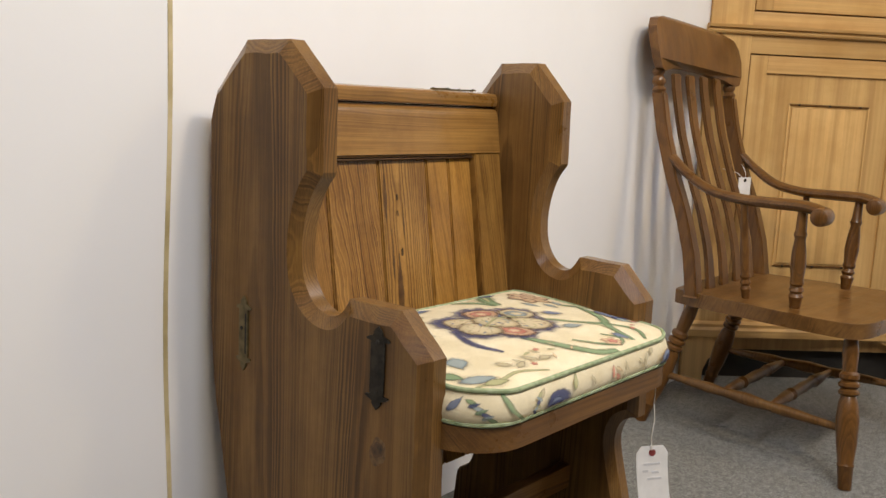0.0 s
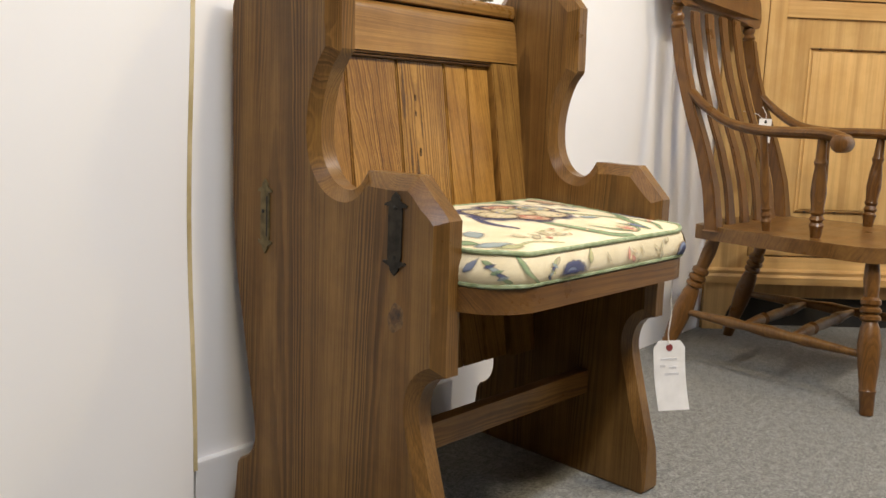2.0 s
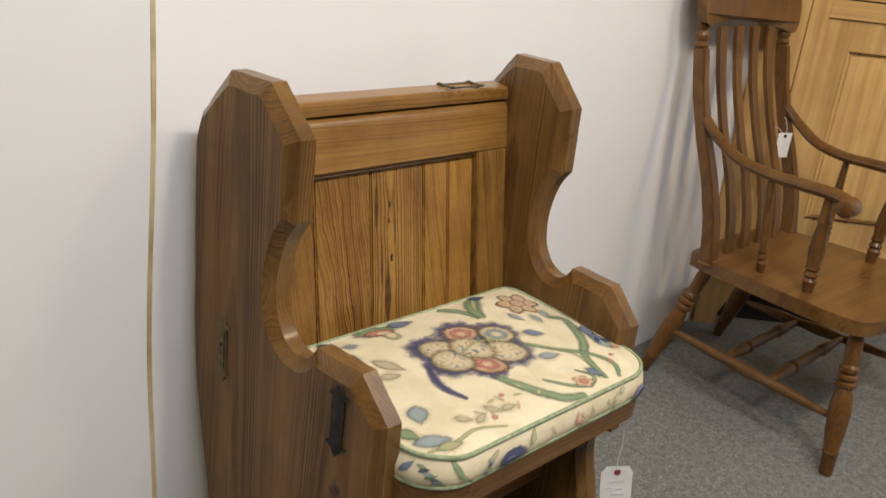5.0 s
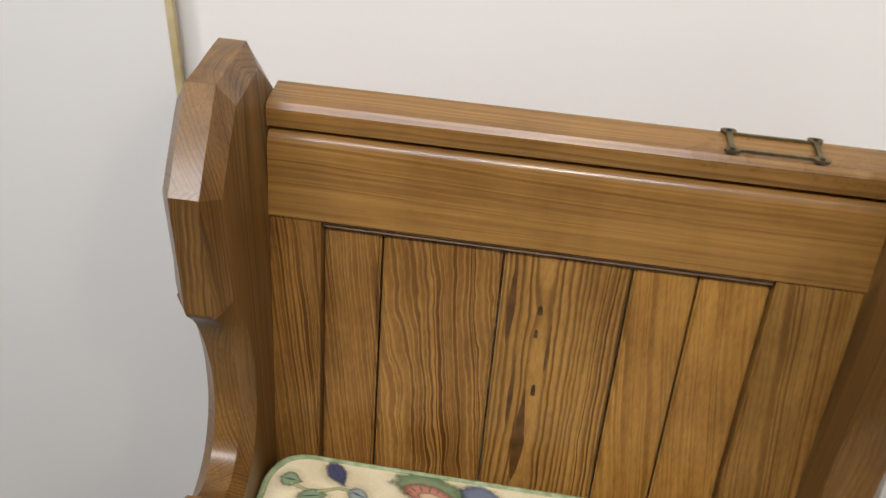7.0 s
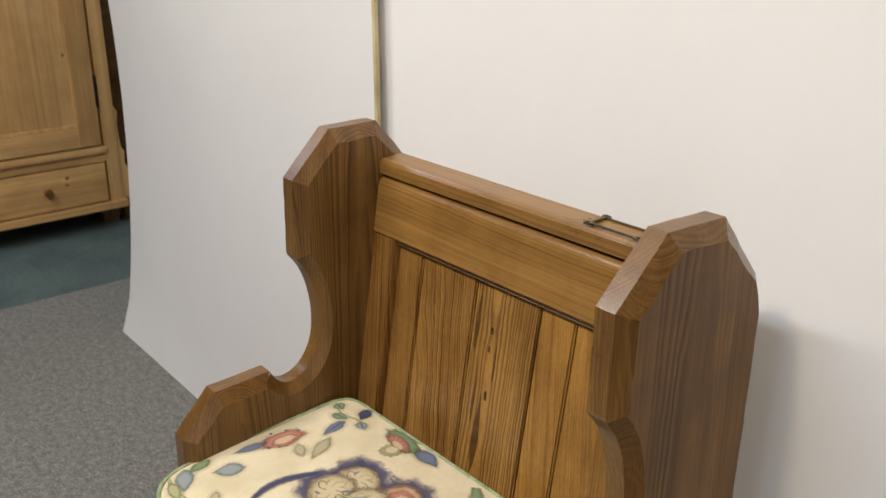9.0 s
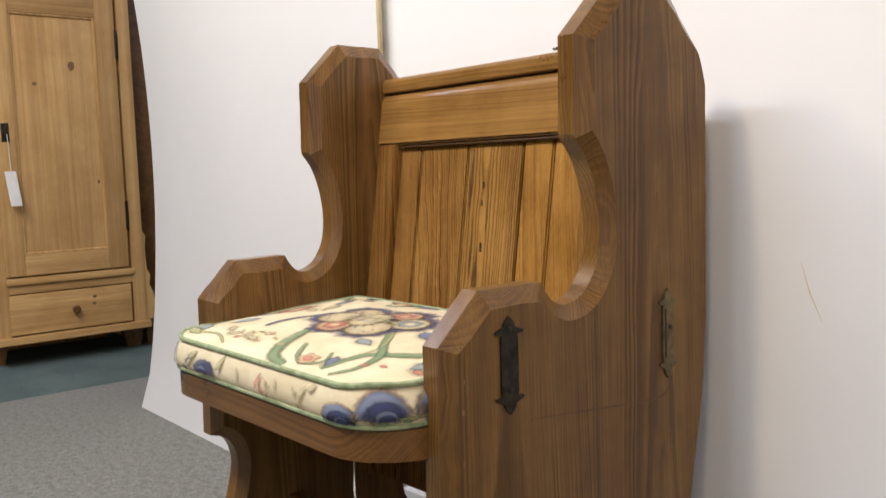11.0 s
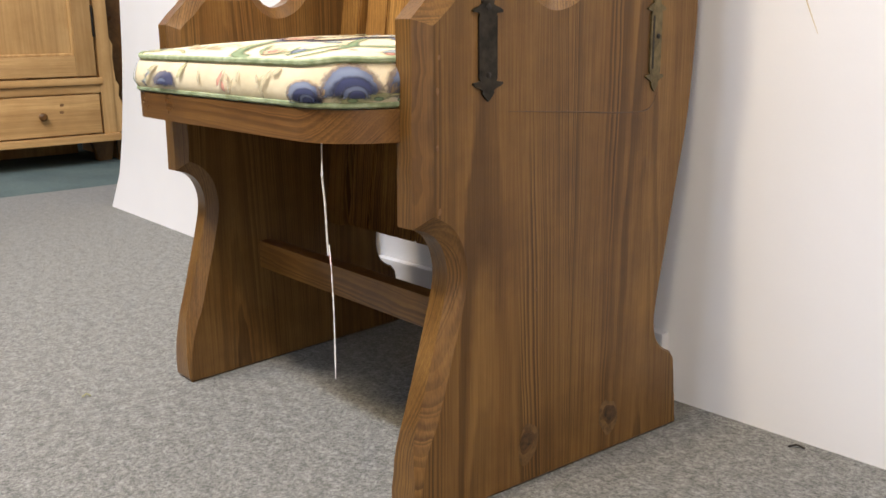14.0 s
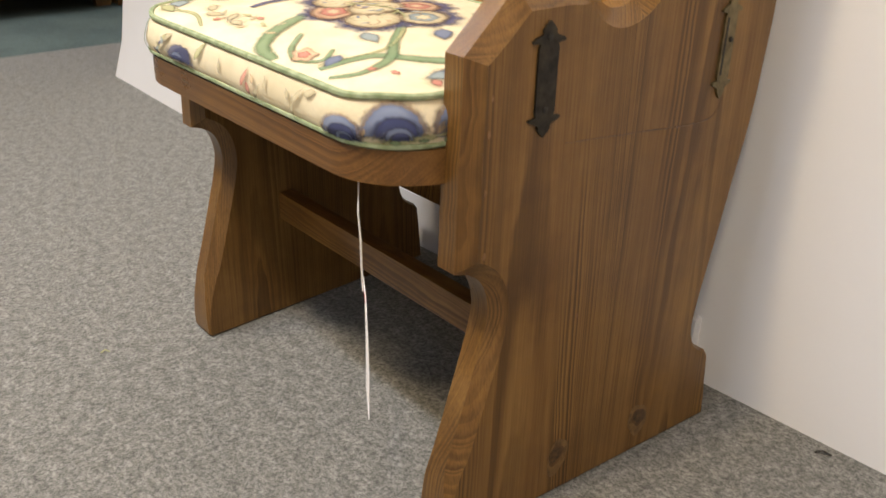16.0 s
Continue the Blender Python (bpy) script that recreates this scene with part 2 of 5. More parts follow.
STRING = mottled("white_string", (0.62, 0.58, 0.52), (0.80, 0.77, 0.72), 200, 0.9, 0.3)
GREYINK = mottled("faded_ink", (0.58, 0.57, 0.57), (0.66, 0.65, 0.65), 90, 0.8, 0.0)
CEIL = mottled("ceiling_paint", (0.50, 0.49, 0.47), (0.58, 0.57, 0.55), 1.0, 0.85, 0.02)
BROWNWALL = mottled("brown_wall", (0.08, 0.055, 0.035), (0.13, 0.09, 0.055), 2.0, 0.7, 0.05)
KNOT = mottled("pine_knot", (0.026, 0.012, 0.004), (0.105, 0.052, 0.016), 130, 0.45, 0.1)
HEARTW = mottled("dark_heartwood", (0.060, 0.026, 0.007), (0.115, 0.054, 0.014), 60, 0.45, 0.1)
KNOTRING = mottled("knot_ring_pine", (0.090, 0.046, 0.0130), (0.185, 0.102, 0.0300), 110, 0.45, 0.1)
PALEKNOT = mottled("pale_pine_knot", (0.13, 0.060, 0.020), (0.26, 0.135, 0.05), 120, 0.5, 0.1)
BLACK = mottled("deep_shadow_board", (0.012, 0.010, 0.008), (0.03, 0.026, 0.02), 8, 0.8, 0.05)


# ---- building helpers ----
def thing(name, m=Matrix(), label="", category="", group="", kind=""):
    ob = new(name)
    ob.empty_display_size = 0.05
    ob.matrix_world = m
    return tagged(ob, label, category, group, kind)


def mesh_from(bm, name, material, smooth=True, sharp=32):
    me = bpy.data.meshes.new(name)
    bmesh.ops.recalc_face_normals(bm, faces=bm.faces)
    bm.to_mesh(me)
    bm.free()
    me.materials.append(material)
    if smooth:
        me.polygons.foreach_set("use_smooth", [True] * len(me.polygons))
        me.set_sharp_from_angle(angle=radians(sharp))
    return me


def part(name, bm, material, parent, label="", smooth=True, sharp=32):
    ob = new(name, mesh_from(bm, name, material, smooth, sharp))
    ob.parent = parent
    return tagged(ob, label)


def structure(name, bm, material, label="", category="", smooth=False):
    return tagged(new(name, mesh_from(bm, name, material, smooth)), label, category, "", "structure")


def box(bm, x0, x1, y0, y1, z0, z1, bevel=0.0, seg=2):
    r = bmesh.ops.create_cube(bm, size=1.0)
    vs = r["verts"]
    for v in vs:
        v.co = Vector(((x0 + x1) / 2 + v.co.x * (x1 - x0), (y0 + y1) / 2 + v.co.y * (y1 - y0), (z0 + z1) / 2 + v.co.z * (z1 - z0)))
    if bevel:
        es = list({e for v in vs for e in v.link_edges})
        bmesh.ops.bevel(bm, geom=es, offset=bevel, segments=seg, profile=0.7, affect="EDGES")
    return bm


def newbox(*a, **k):
    return box(bmesh.new(), *a, **k)


def sweep(bm, pts, radii, n=10, closed=False, squash=1.0, up=(0, 0, 1)):
    """A tube along pts; radii one per point."""
    pts = [Vector(p) for p in pts]
    rings = []
    for i, p in enumerate(pts):
        a = pts[i - 1] if (i or closed) else p
        b = pts[(i + 1) % len(pts)] if (i < len(pts) - 1 or closed) else p
        d = (b - a).normalized()
        u = Vector(up)
        s = d.cross(u)
        if s.length < 1e-3:
            s = d.cross(Vector((1, 0, 0)))
        s.normalize()
        w = s.cross(d).normalized()
        r = radii[i] if isinstance(radii, (list, tuple)) else radii
        rings.append([bm.verts.new(p + s * r * math.cos(2 * math.pi * j / n) + w * r * squash * math.sin(2 * math.pi * j / n)) for j in range(n)])
    m = len(rings)
    for i in range(m if closed else m - 1):
        A, B = rings[i], rings[(i + 1) % m]
        for j in range(n):
            bm.faces.new((A[j], A[(j + 1) % n], B[(j + 1) % n], B[j]))
    if not closed:
        bm.faces.new(rings[0])
        bm.faces.new(rings[-1])
    return bm


def turned(bm, a, b, prof, n=14):
    """A turned spindle from a to b; prof: (share of the length, radius)."""
    a, b = Vector(a), Vector(b)
    return sweep(bm, [a.lerp(b, t) for t, r in prof], [r for t, r in prof], n)


def prism(bm, outline, to3d, depth):
    """An outline (2D) pushed from 0 to depth; to3d(u, v, w) gives the place."""
    A = [bm.verts.new(to3d(u, v, 0)) for u, v in outline]
    B = [bm.verts.new(to3d(u, v, depth)) for u, v in outline]
    n = len(outline)
    for i in range(n):
        bm.faces.new((A[i], A[(i + 1) % n], B[(i + 1) % n], B[i]))
    for tri in fill(outline):
        for ring in (A, B):
            bm.faces.new([ring[i] for i in tri])
    return bm


def fill(outline):
    """Triangles (as index triples) that fill a closed 2D outline."""
    pts = [Vector((p[0], p[1], 0)) for p in outline]
    return [t for t in geometry.tessellate_polygon([pts]) if len(set(t)) == 3]


def knot_disc(bm, centre, r, axis, depth, tall=1.25, seed=1):
    """A flat knot of uneven outline; axis: the way it faces (0 x, 1 y)."""
    rng = random.Random(seed)
    ph = [rng.uniform(0, 6.28) for _ in range(3)]
    o = []
    for i in range(22):
        a = 2 * math.pi * i / 22
        k = r * (1 + 0.11 * math.sin(2 * a + ph[0]) + 0.05 * math.sin(3 * a + ph[1]) + 0.05 * math.sin(5 * a + ph[2]))
        o.append((k * math.cos(a), k * math.sin(a) * tall))
    c = Vector(centre)
    return prism(bm, o, lambda u, v, w: c + (Vector((w, u, v)) if axis == 0 else Vector((u, w, v))), depth)


def spline(pts, per=6):
    """Smooth curve through 2D or 3D points."""
    P = [Vector(p) for p in pts]
    out = []
    for i in range(len(P) - 1):
        p0, p1, p2, p3 = P[max(i - 1, 0)], P[i], P[i + 1], P[min(i + 2, len(P) - 1)]
        for k in range(per):
            t = k / per
            out.append(0.5 * ((2 * p1) + (p2 - p0) * t + (2 * p0 - 5 * p1 + 4 * p2 - p3) * t * t + (3 * p1 - p0 - 3 * p2 + p3) * t ** 3))
    out.append(P[-1])
    return out


# ---- the room ----
structure("floor", newbox(-2.14, 2.6, -4.2, 0.2, -0.12, 0), CARPET, "speckled grey carpet floor", "floor")
structure("floor", newbox(-4.6, -2.14, -4.2, 2.2, -0.12, -0.001), CARPET2, "dark green carpet floor beyond the grey one", "floor")
structure("floor", newbox(-2.14, -0.5, 0.2, 2.2, -0.12, -0.001), CARPET2, "dark green carpet floor behind the board", "floor")


def wall_y(x):
    return 0.04 * (x - 0.25)


bm = newbox(-0.376, 0.262, -0.014, 0.003, 0, 0.098, bevel=0.003)
for v in bm.verts:
    v.co.y += wall_y(v.co.x)
structure("baseboard", bm, BOARD, "short white painted baseboard behind the settle", "baseboard")
bm = newbox(-0.62, 2.6, 0, 0.12, 0, 2.75)
for v in bm.verts:
    v.co.y += wall_y(v.co.x)
structure("wall_back", bm, WALL, "white painted wall behind the settle", "wall")
structure("wall_right", newbox(2.45, 2.6, -4.2, 0.08, 0, 2.75), WALL, "white painted side wall", "wall")
# brown walls and greyed ceiling are made up to hold down the fill light
structure("wall_front", newbox(-4.6, 2.6, -4.35, -4.2, 0, 2.75), BROWNWALL, "plain wall added to close the room, dark brown to limit bounced light", "wall")
structure("wall_left", newbox(-4.75, -4.6, -4.35, 2.35, 0, 2.75), BROWNWALL, "plain wall added to close the room, dark brown to limit bounced light", "wall")
structure("wall_far", newbox(-4.6, -0.5, 2.2, 2.35, 0, 2.75), BROWNWALL, "plain wall added to close the room, dark brown to limit bounced light", "wall")
structure("wall_return", newbox(-0.62, -0.5, 0.09, 2.2, 0, 2.75), WALL, "white painted wall", "wall")
structure("ceiling", newbox(-4.75, 2.6, -4.35, 2.35, 2.75, 2.85), CEIL, "plain ceiling closing the room, toned down to limit bounced light", "ceiling")


# ---- bowed partition board beside the settle ----
def board_y(x, z):
    s = (-0.385 - x) / 1.355
    bow = 0.083 * max(0.0, math.sin(math.pi * min(z, 1.5) / 1.5)) ** 0.6
    return -0.047 + 0.022 * s + bow * s * s


board = thing("partition_board", Matrix(), "tall white painted hardboard sheet bowing at its free edge", "partition board")
bm = bmesh.new()
NX, NZ, TOP = 16, 24, 2.4
for back in (0, 1):
    g = [[bm.verts.new((-1.74 + 1.355 * i / NX, board_y(-1.74 + 1.355 * i / NX, TOP * j / NZ) + 0.005 * back, TOP * j / NZ)) for i in range(NX + 1)] for j in range(NZ + 1)]
    for j in range(NZ):
        for i in range(NX):
            bm.faces.new((g[j][i], g[j][i + 1], g[j + 1][i + 1], g[j + 1][i]))
bound = [e for e in bm.edges if len(e.link_faces) == 1]
bmesh.ops.bridge_loops(bm, edges=bound)
part("sheet", bm, BOARD, board)
bm = bmesh.new()
zs = [0.09 + 2.3 * i / 40 for i in range(41)]
mid = [Vector((-0.3815 - 0.006 * math.exp(-((z - 0.45) / 0.25) ** 2) + 0.002 * math.sin(z * 9), board_y(-0.385, z) + 0.002, z)) for z in zs]
for p, q in zip(mid, mid[1:]):
    r = [Vector((dx, dy, 0)) for dx, dy in ((-0.0045, -0.003), (0.0025, -0.003), (0.0025, 0.004), (-0.0045, 0.004))]
    A, B = [bm.verts.new(p + o) for o in r], [bm.verts.new(q + o) for o in r]
    for k in range(4):
        bm.faces.new((A[k], A[(k + 1) % 4], B[(k + 1) % 4], B[k]))
bmesh.ops.remove_doubles(bm, verts=bm.verts, dist=1e-5)
part("edge_strip", bm, TAPE, board, "yellowed edge strip with peeling paint")
bm = bmesh.new()
zs = [2.38 * i / 30 for i in range(31)]
for za, zb in zip(zs, zs[1:]):
    q = [[bm.verts.new((-1.7405 - dx, board_y(-1.74, z) + dy, z)) for dx, dy in ((0.0, 0.004), (0.009, 0.004), (0.009, 0.028), (0.0, 0.028))] for z in (za + 0.001, zb + 0.001)]
    for k in range(4):
        bm.faces.new((q[0][k], q[0][(k + 1) % 4], q[1][(k + 1) % 4], q[1][k]))
bmesh.ops.remove_doubles(bm, verts=bm.verts, dist=1e-5)
part("edge_batten", bm, PINE, board, "raw pine batten along the free edge")

# ---- settle ----
settle = thing("settle", pose(0, 0, 0), "small stripped pine settle with winged sides and iron plates", "settle")
XI = 0.268


def outer_x(d):
    """Half-width of the settle over the outer faces; the sides draw together a little towards the front."""
    return 0.325 - 0.063 * d


THICK, CUT = 0.048, 0.012


def side_outline(rise):
    """Profile of a settle side as (distance from the wall, height, chamfer); rise lifts the head."""
    c = 0.0195
    pts = [(0.479, 0.0, 0.003), (0.483, 0.006, 0.003), (0.484, 0.030, 0.005), (0.482, 0.062, 0.008), (0.477, 0.098, 0.014)]
    for p in spline([(0.477, 0.098), (0.463, 0.143), (0.447, 0.198), (0.436, 0.238), (0.4315, 0.262), (0.4325, 0.280), (0.438, 0.297), (0.447, 0.309), (0.460, 0.317)], 3)[1:]:
        pts.append((p[0], p[1], 0.0165))
    pts += [(0.4745, 0.321, 0.0165), (0.474, 0.345, 0.0165), (0.472, 0.525, 0.0165), (0.418, 0.579, c), (0.329, 0.579, c)]
    for p in spline([(0.329, 0.579), (0.322, 0.567), (0.312, 0.556), (0.298, 0.550), (0.281, 0.552), (0.264, 0.561), (0.251, 0.576), (0.241, 0.597), (0.237, 0.625), (0.238, 0.653), (0.245, 0.687), (0.257, 0.716), (0.272, 0.736)], 3)[1:]:
        pts.append((p[0], p[1], 0.0165))
    pts += [(0.274, 0.741, c), (0.272, 0.852, c), (0.207, 0.911 + rise, c), (0.121, 0.910 + rise, c), (0.057, 0.842, c * 0.7), (0.056, 0.80, 0.003), (0.056, 0.73, 0.003)]
    for p in spline([(0.0575, 0.515), (0.066, 0.410), (0.081, 0.330), (0.0955, 0.250), (0.107, 0.190), (0.111, 0.152), (0.105, 0.128), (0.093, 0.114), (0.077, 0.105)], 3):
        pts.append((p[0], p[1], 0.003))
    pts += [(0.069, 0.094, 0.003), (0.064, 0.05, 0.003), (0.058, 0.0, 0.003)]
    # long runs cut up and left a little uneven, as hand-planed and knocked edges are
    rng = random.Random(int(rise * 1e4))
    worn = []
    for (d, z, ch), (d2, z2, ch2) in zip(pts, pts[1:] + pts[:1]):
        worn.append((d, z, ch))
        k = int(math.hypot(d2 - d, z2 - z) / 0.016)
        if z < 0.001 and z2 < 0.001:
            k = 0
        for i in range(1, k):
            f = i / k
            nick = 0.0012 if z < 0.12 and d > 0.4 else 0.0005
            worn.append((d + (d2 - d) * f + rng.uniform(-nick, nick), z + (z2 - z) * f + rng.uniform(-nick, nick), (ch + (ch2 - ch) * f) * rng.uniform(0.94, 1.06)))
    return worn


def side_panel(sign):
    bm = bmesh.new()
    O = side_outline(0.004 if sign < 0 else 0.008)
    n = len(O)
    P2 = [Vector((d, z)) for d, z, c in O]
    ins = []
    for i in range(n):
        a, p, b = P2[i - 1], P2[i], P2[(i + 1) % n]
        d1, d2 = (p - a).normalized(), (b - p).normalized()
        n1, n2 = Vector((-d1.y, d1.x)), Vector((-d2.y, d2.x))
        m = n1 + n2
        m = m / max(m.length_squared, 0.35) * 2 * O[i][2]
        if m.length > 1.7 * O[i][2]:
            m = m.normalized() * 1.7 * O[i][2]
        ins.append(p + m)
    lay = bm.verts.layers.float_vector.new("grain")
    rings = []
    for inner, kind in ((0, 1), (0, 0), (1, 0), (1, 1)):
        ring = []
        for i in range(n):
            dx = min(CUT, 0.85 * O[i][2]) if kind == 0 else 0.0
            q = P2[i] if kind == 0 else ins[i]
            x = outer_x(q.x) - (THICK - dx if inner else dx)
            v = bm.verts.new((sign * x, -q.x, q.y))
            v[lay] = (sign * (0.264 + dx if inner else 0.31 - dx), -q.x, q.y)
            ring.append(v)
        rings.append(ring)
    for A, B in zip(rings, rings[1:]):
        for i in range(n):
            bm.faces.new((A[i], A[(i + 1) % n], B[(i + 1) % n], B[i])).material_index = 1
    for tri in fill(ins):
        for ring in (rings[0], rings[-1]):
            bm.faces.new([ring[i] for i in tri])
    return bm


for s in (-1, 1):
    ob = part("side_panel", side_panel(s), SIDE, settle, "thick shaped pine side with chamfered edges", sharp=18)
    ob.data.materials.append(SIDEEND)


def back_d(z):
    return 0.140 + (0.738 - z) * 0.15


def leaning(bm, x0, x1, z0, z1, proud, thick, bevel=0.002):
    """A board lying in the leaning plane of the back."""
    box(bm, x0, x1, -thick, 0, 0, 1, 0)
    for v in bm.verts:
        z = z0 + v.co.z * (z1 - z0)
        y = -(back_d(z) + proud) if v.co.y < -thick / 2 else -(back_d(z) + proud - thick)
        v.co = Vector((v.co.x, y, z))
    bmesh.ops.bevel(bm, geom=bm.edges[:], offset=bevel, segments=2, affect="EDGES")
    return bm


XS = [-0.219, -0.162, -0.048, 0.070, 0.129, 0.193]
for a, b in zip(XS, XS[1:]):
    part("back_board", leaning(bmesh.new(), a + 0.0012, b - 0.0012, 0.208, 0.743, -0.012, 0.016, 0.0025), GOLD if a > 0.06 else (BACK1 if a < -0.2 else BACK2 if a < -0.1 else BACK3), settle, "golden pine board" if a > 0.06 else "pitch pine board with strong dark grain")
part("stile", leaning(bmesh.new(), -XI, -0.219, 0.208, 0.751, 0.0, 0.028), BACK1, settle)
part("stile", leaning(bmesh.new(), 0.193, XI, 0.208, 0.751, 0.0, 0.028), STILE, settle)
# top rail with a rounded upper edge, moulding under it, capping above
bm = bmesh.new()
prism(bm, [(0.105, 0.752), (0.1385, 0.752), (0.132, 0.795), (0.1298, 0.812), (0.1285, 0.820), (0.1262, 0.826), (0.1225, 0.8305), (0.1175, 0.8330), (0.105, 0.8336)], lambda u, v, w: Vector((-XI + w, -u, v)), 2 * XI)
part("top_rail", bm, RAIL, settle, "waxed pine rail with rounded edge")
bm = bmesh.new()
prism(bm, [(0.112, 0.7425), (0.1335, 0.7425), (0.1350, 0.7445), (0.1335, 0.7465), (0.1310, 0.7472), (0.1365, 0.7482), (0.1370, 0.7500), (0.1355, 0.7516), (0.112, 0.7516)], lambda u, v, w: Vector((-0.217 + w, -u, v)), 0.408)
part("moulding", bm, HEARTW, settle)
bm = bmesh.new()
prism(bm, [(0.086, 0.836), (0.121, 0.836), (0.1245, 0.838), (0.126, 0.846), (0.1245, 0.855), (0.120, 0.860), (0.086, 0.863)], lambda u, v, w: Vector((-XI + w, -u, v)), 2 * XI)
part("capping", bm, RAIL, settle, "waxed pine capping board")
# near-black strip standing in for the shade in the gap under the capping
part("gap_shade_strip", newbox(-XI, XI, -0.112, -0.090, 0.8337, 0.8358), BLACK, settle)


# seat board with rounded front corners
def rounded_front(x, d0, d1, r, n=8):
    o = [(-x, d0), (x, d0)]
    o += [(x - r + r * math.cos(a), d1 - r + r * math.sin(a)) for a in [math.pi / 2 * i / n for i in range(n + 1)]]
    o += [(-x + r - r * math.sin(a), d1 - r + r * math.cos(a)) for a in [math.pi / 2 * i / n for i in range(n + 1)]]
    return o


bm = bmesh.new()
prism(bm, rounded_front(XI - 0.001, 0.16, 0.541, 0.085, 12), lambda u, v, w: Vector((u, -v, 0.407 + w)), 0.033)
es = [e for e in bm.edges if len(e.link_faces) == 2 and e.calc_face_angle(0) > 1.2 and abs(e.verts[0].co.z - e.verts[1].co.z) < 1e-4]
bmesh.ops.bevel(bm, geom=es, offset=0.0105, segments=4, affect="EDGES")
part("seat", bm, SEATW, settle, "pine seat board with rounded front corners")
part("stretcher", newbox(-XI + 0.006, XI - 0.006, -0.349, -0.324, 0.155, 0.198, bevel=0.004), STRETCH, settle)


def plate(y, z0, z1, w, sign, material, name, pointed=0.0235):
    """A wrought plate with pointed, lobed ends on the outer face."""
    h = (z1 - z0) / 2 - pointed
    half = [(w, -h), (w * 0.98, -h - 0.001), (w * 0.86, -h - 0.003), (w * 1.15, -h - 0.0042), (w * 1.55, -h - 0.0045), (w * 1.68, -h - 0.0062), (w * 1.35, -h - 0.0088), (w * 0.9, -h - 0.0105), (w * 0.6, -h - 0.0125), (w * 0.66, -h - 0.0150), (w * 0.42, -h - 0.0190), (0.0, -h - pointed)]
    half = [(a, b) for a, b in half]
    top = [(a, -b) for a, b in half][::-1]
    right = half[::-1] + top[::-1]
    outline = right + [(-a, b) for a, b in right[::-1][1:-1]]
    bm = bmesh.new()
    zc = (z0 + z1) / 2
    prism(bm, outline, lambda u, v, t: Vector((sign * (outer_x(-(y + u)) - 0.001 + t), y + u, zc + v)), 0.0035)
    ob = part(name, bm, material, settle)
    return ob


for s in (-1, 1):
    yp = -0.393 if s < 0 else -0.389
    ob = plate(yp, 0.446 if s < 0 else 0.444, 0.5565 if s < 0 else 0.550, 0.0118, s, IRON, "iron_plate")
    tagged(ob, "dark wrought iron strap plate with lobed ends")
    for dz in (0.036, -0.030):
        bm = bmesh.new()
        turned(bm, (s * (outer_x(-yp) + 0.002), yp, 0.500 + dz), (s * (outer_x(-yp) + 0.0042), yp, 0.500 + dz), [(0, 0.0032), (0.6, 0.0032), (1, 0.0015)], 8)
        part("screw", bm, BLACK, ob)
    ob = plate(-0.136, 0.442, 0.553, 0.0092, s, BRASS, "brass_plate")
    tagged(ob, "aged brass slot plate with lobed ends")
    xs = s * (outer_x(0.139) + 0.0018)
    part("slot", newbox(xs - 0.001, xs + 0.001, -0.1425, -0.1395, 0.468, 0.528), BLACK, ob)
    bm = bmesh.new()
    turned(bm, (s * (outer_x(0.133) + 0.002), -0.133, 0.505), (s * (outer_x(0.133) + 0.0045), -0.133, 0.505), [(0, 0.003), (0.6, 0.003), (1, 0.0015)], 8)
    part("screw", bm, BLACK, ob)


def knot(y, z, r, sign, lean=0.0):
    """A dark knot with two flame-shaped rings of grain round it."""
    for name, k, drop, tall, proud, m in (("knot_ring", 1.3, 0.35, 1.45, 0.00125, KNOTRING), ("knot_ring", 0.92, 0.1, 1.15, 0.0014, HEARTW), ("knot", 0.80, 0.0, 0.95, 0.0016, KNOT)):
        bm = bmesh.new()
        c = Vector((sign * (outer_x(-y) - 0.001), y + lean * drop * r, z - drop * r))
        knot_disc(bm, c, r * k, 0, sign * proud, tall, int(r * 1e4 + z * 1e3))
        for v in bm.verts:
            v.co.x += sign * 0.063 * (v.co.y - y)
        part(name, bm, m, settle)


knot(-0.397, 0.393, 0.0105, -1)
knot(-0.190, 0.050, 0.0125, 1, -0.6)
knot(-0.330, 0.054, 0.0125, 1, 0.8)
knot(-0.364, 0.060, 0.0085, -1)
for x, z, rx, rz in ((-0.008, 0.678, 0.0028, 0.0085), (-0.009, 0.652, 0.0022, 0.007), (-0.004, 0.585, 0.0025, 0.012)):
    bm = bmesh.new()
    d = back_d(z) - 0.012
    turned(bm, (x, -d + 0.001, z), (x, -d - 0.0004, z), [(0, 1.0), (1, 0.9)], 14)
    for v in bm.verts:
        v.co.x, v.co.z = x + (v.co.x - x) * rx, z + (v.co.z - z) * rz
    part("knot", bm, KNOT, settle)
for x, z, w, h in ((-0.013, 0.530, 0.0075, 0.060), (-0.036, 0.690, 0.0045, 0.052), (-0.026, 0.585, 0.0030, 0.045), (0.004, 0.640, 0.0022, 0.030)):
    bm = bmesh.new()
    half = [(0.0, -1.0), (0.55, -0.75), (0.9, -0.35), (1.0, -0.1), (0.75, 0.1), (0.62, 0.35), (0.34, 0.6), (0.2, 0.82), (0.0, 1.0)]
    o = half + [(-0.8 * u, v + 0.04) for u, v in half[::-1][1:-1]]
    prism(bm, [(x + w * u + 0.02 * (z + h * v - z), z + h * v) for u, v in o], lambda u, v, t: Vector((u, -(back_d(v) - 0.0135 + t), v)), 0.0018)
    part("heart_streak", bm, HEARTW, settle)

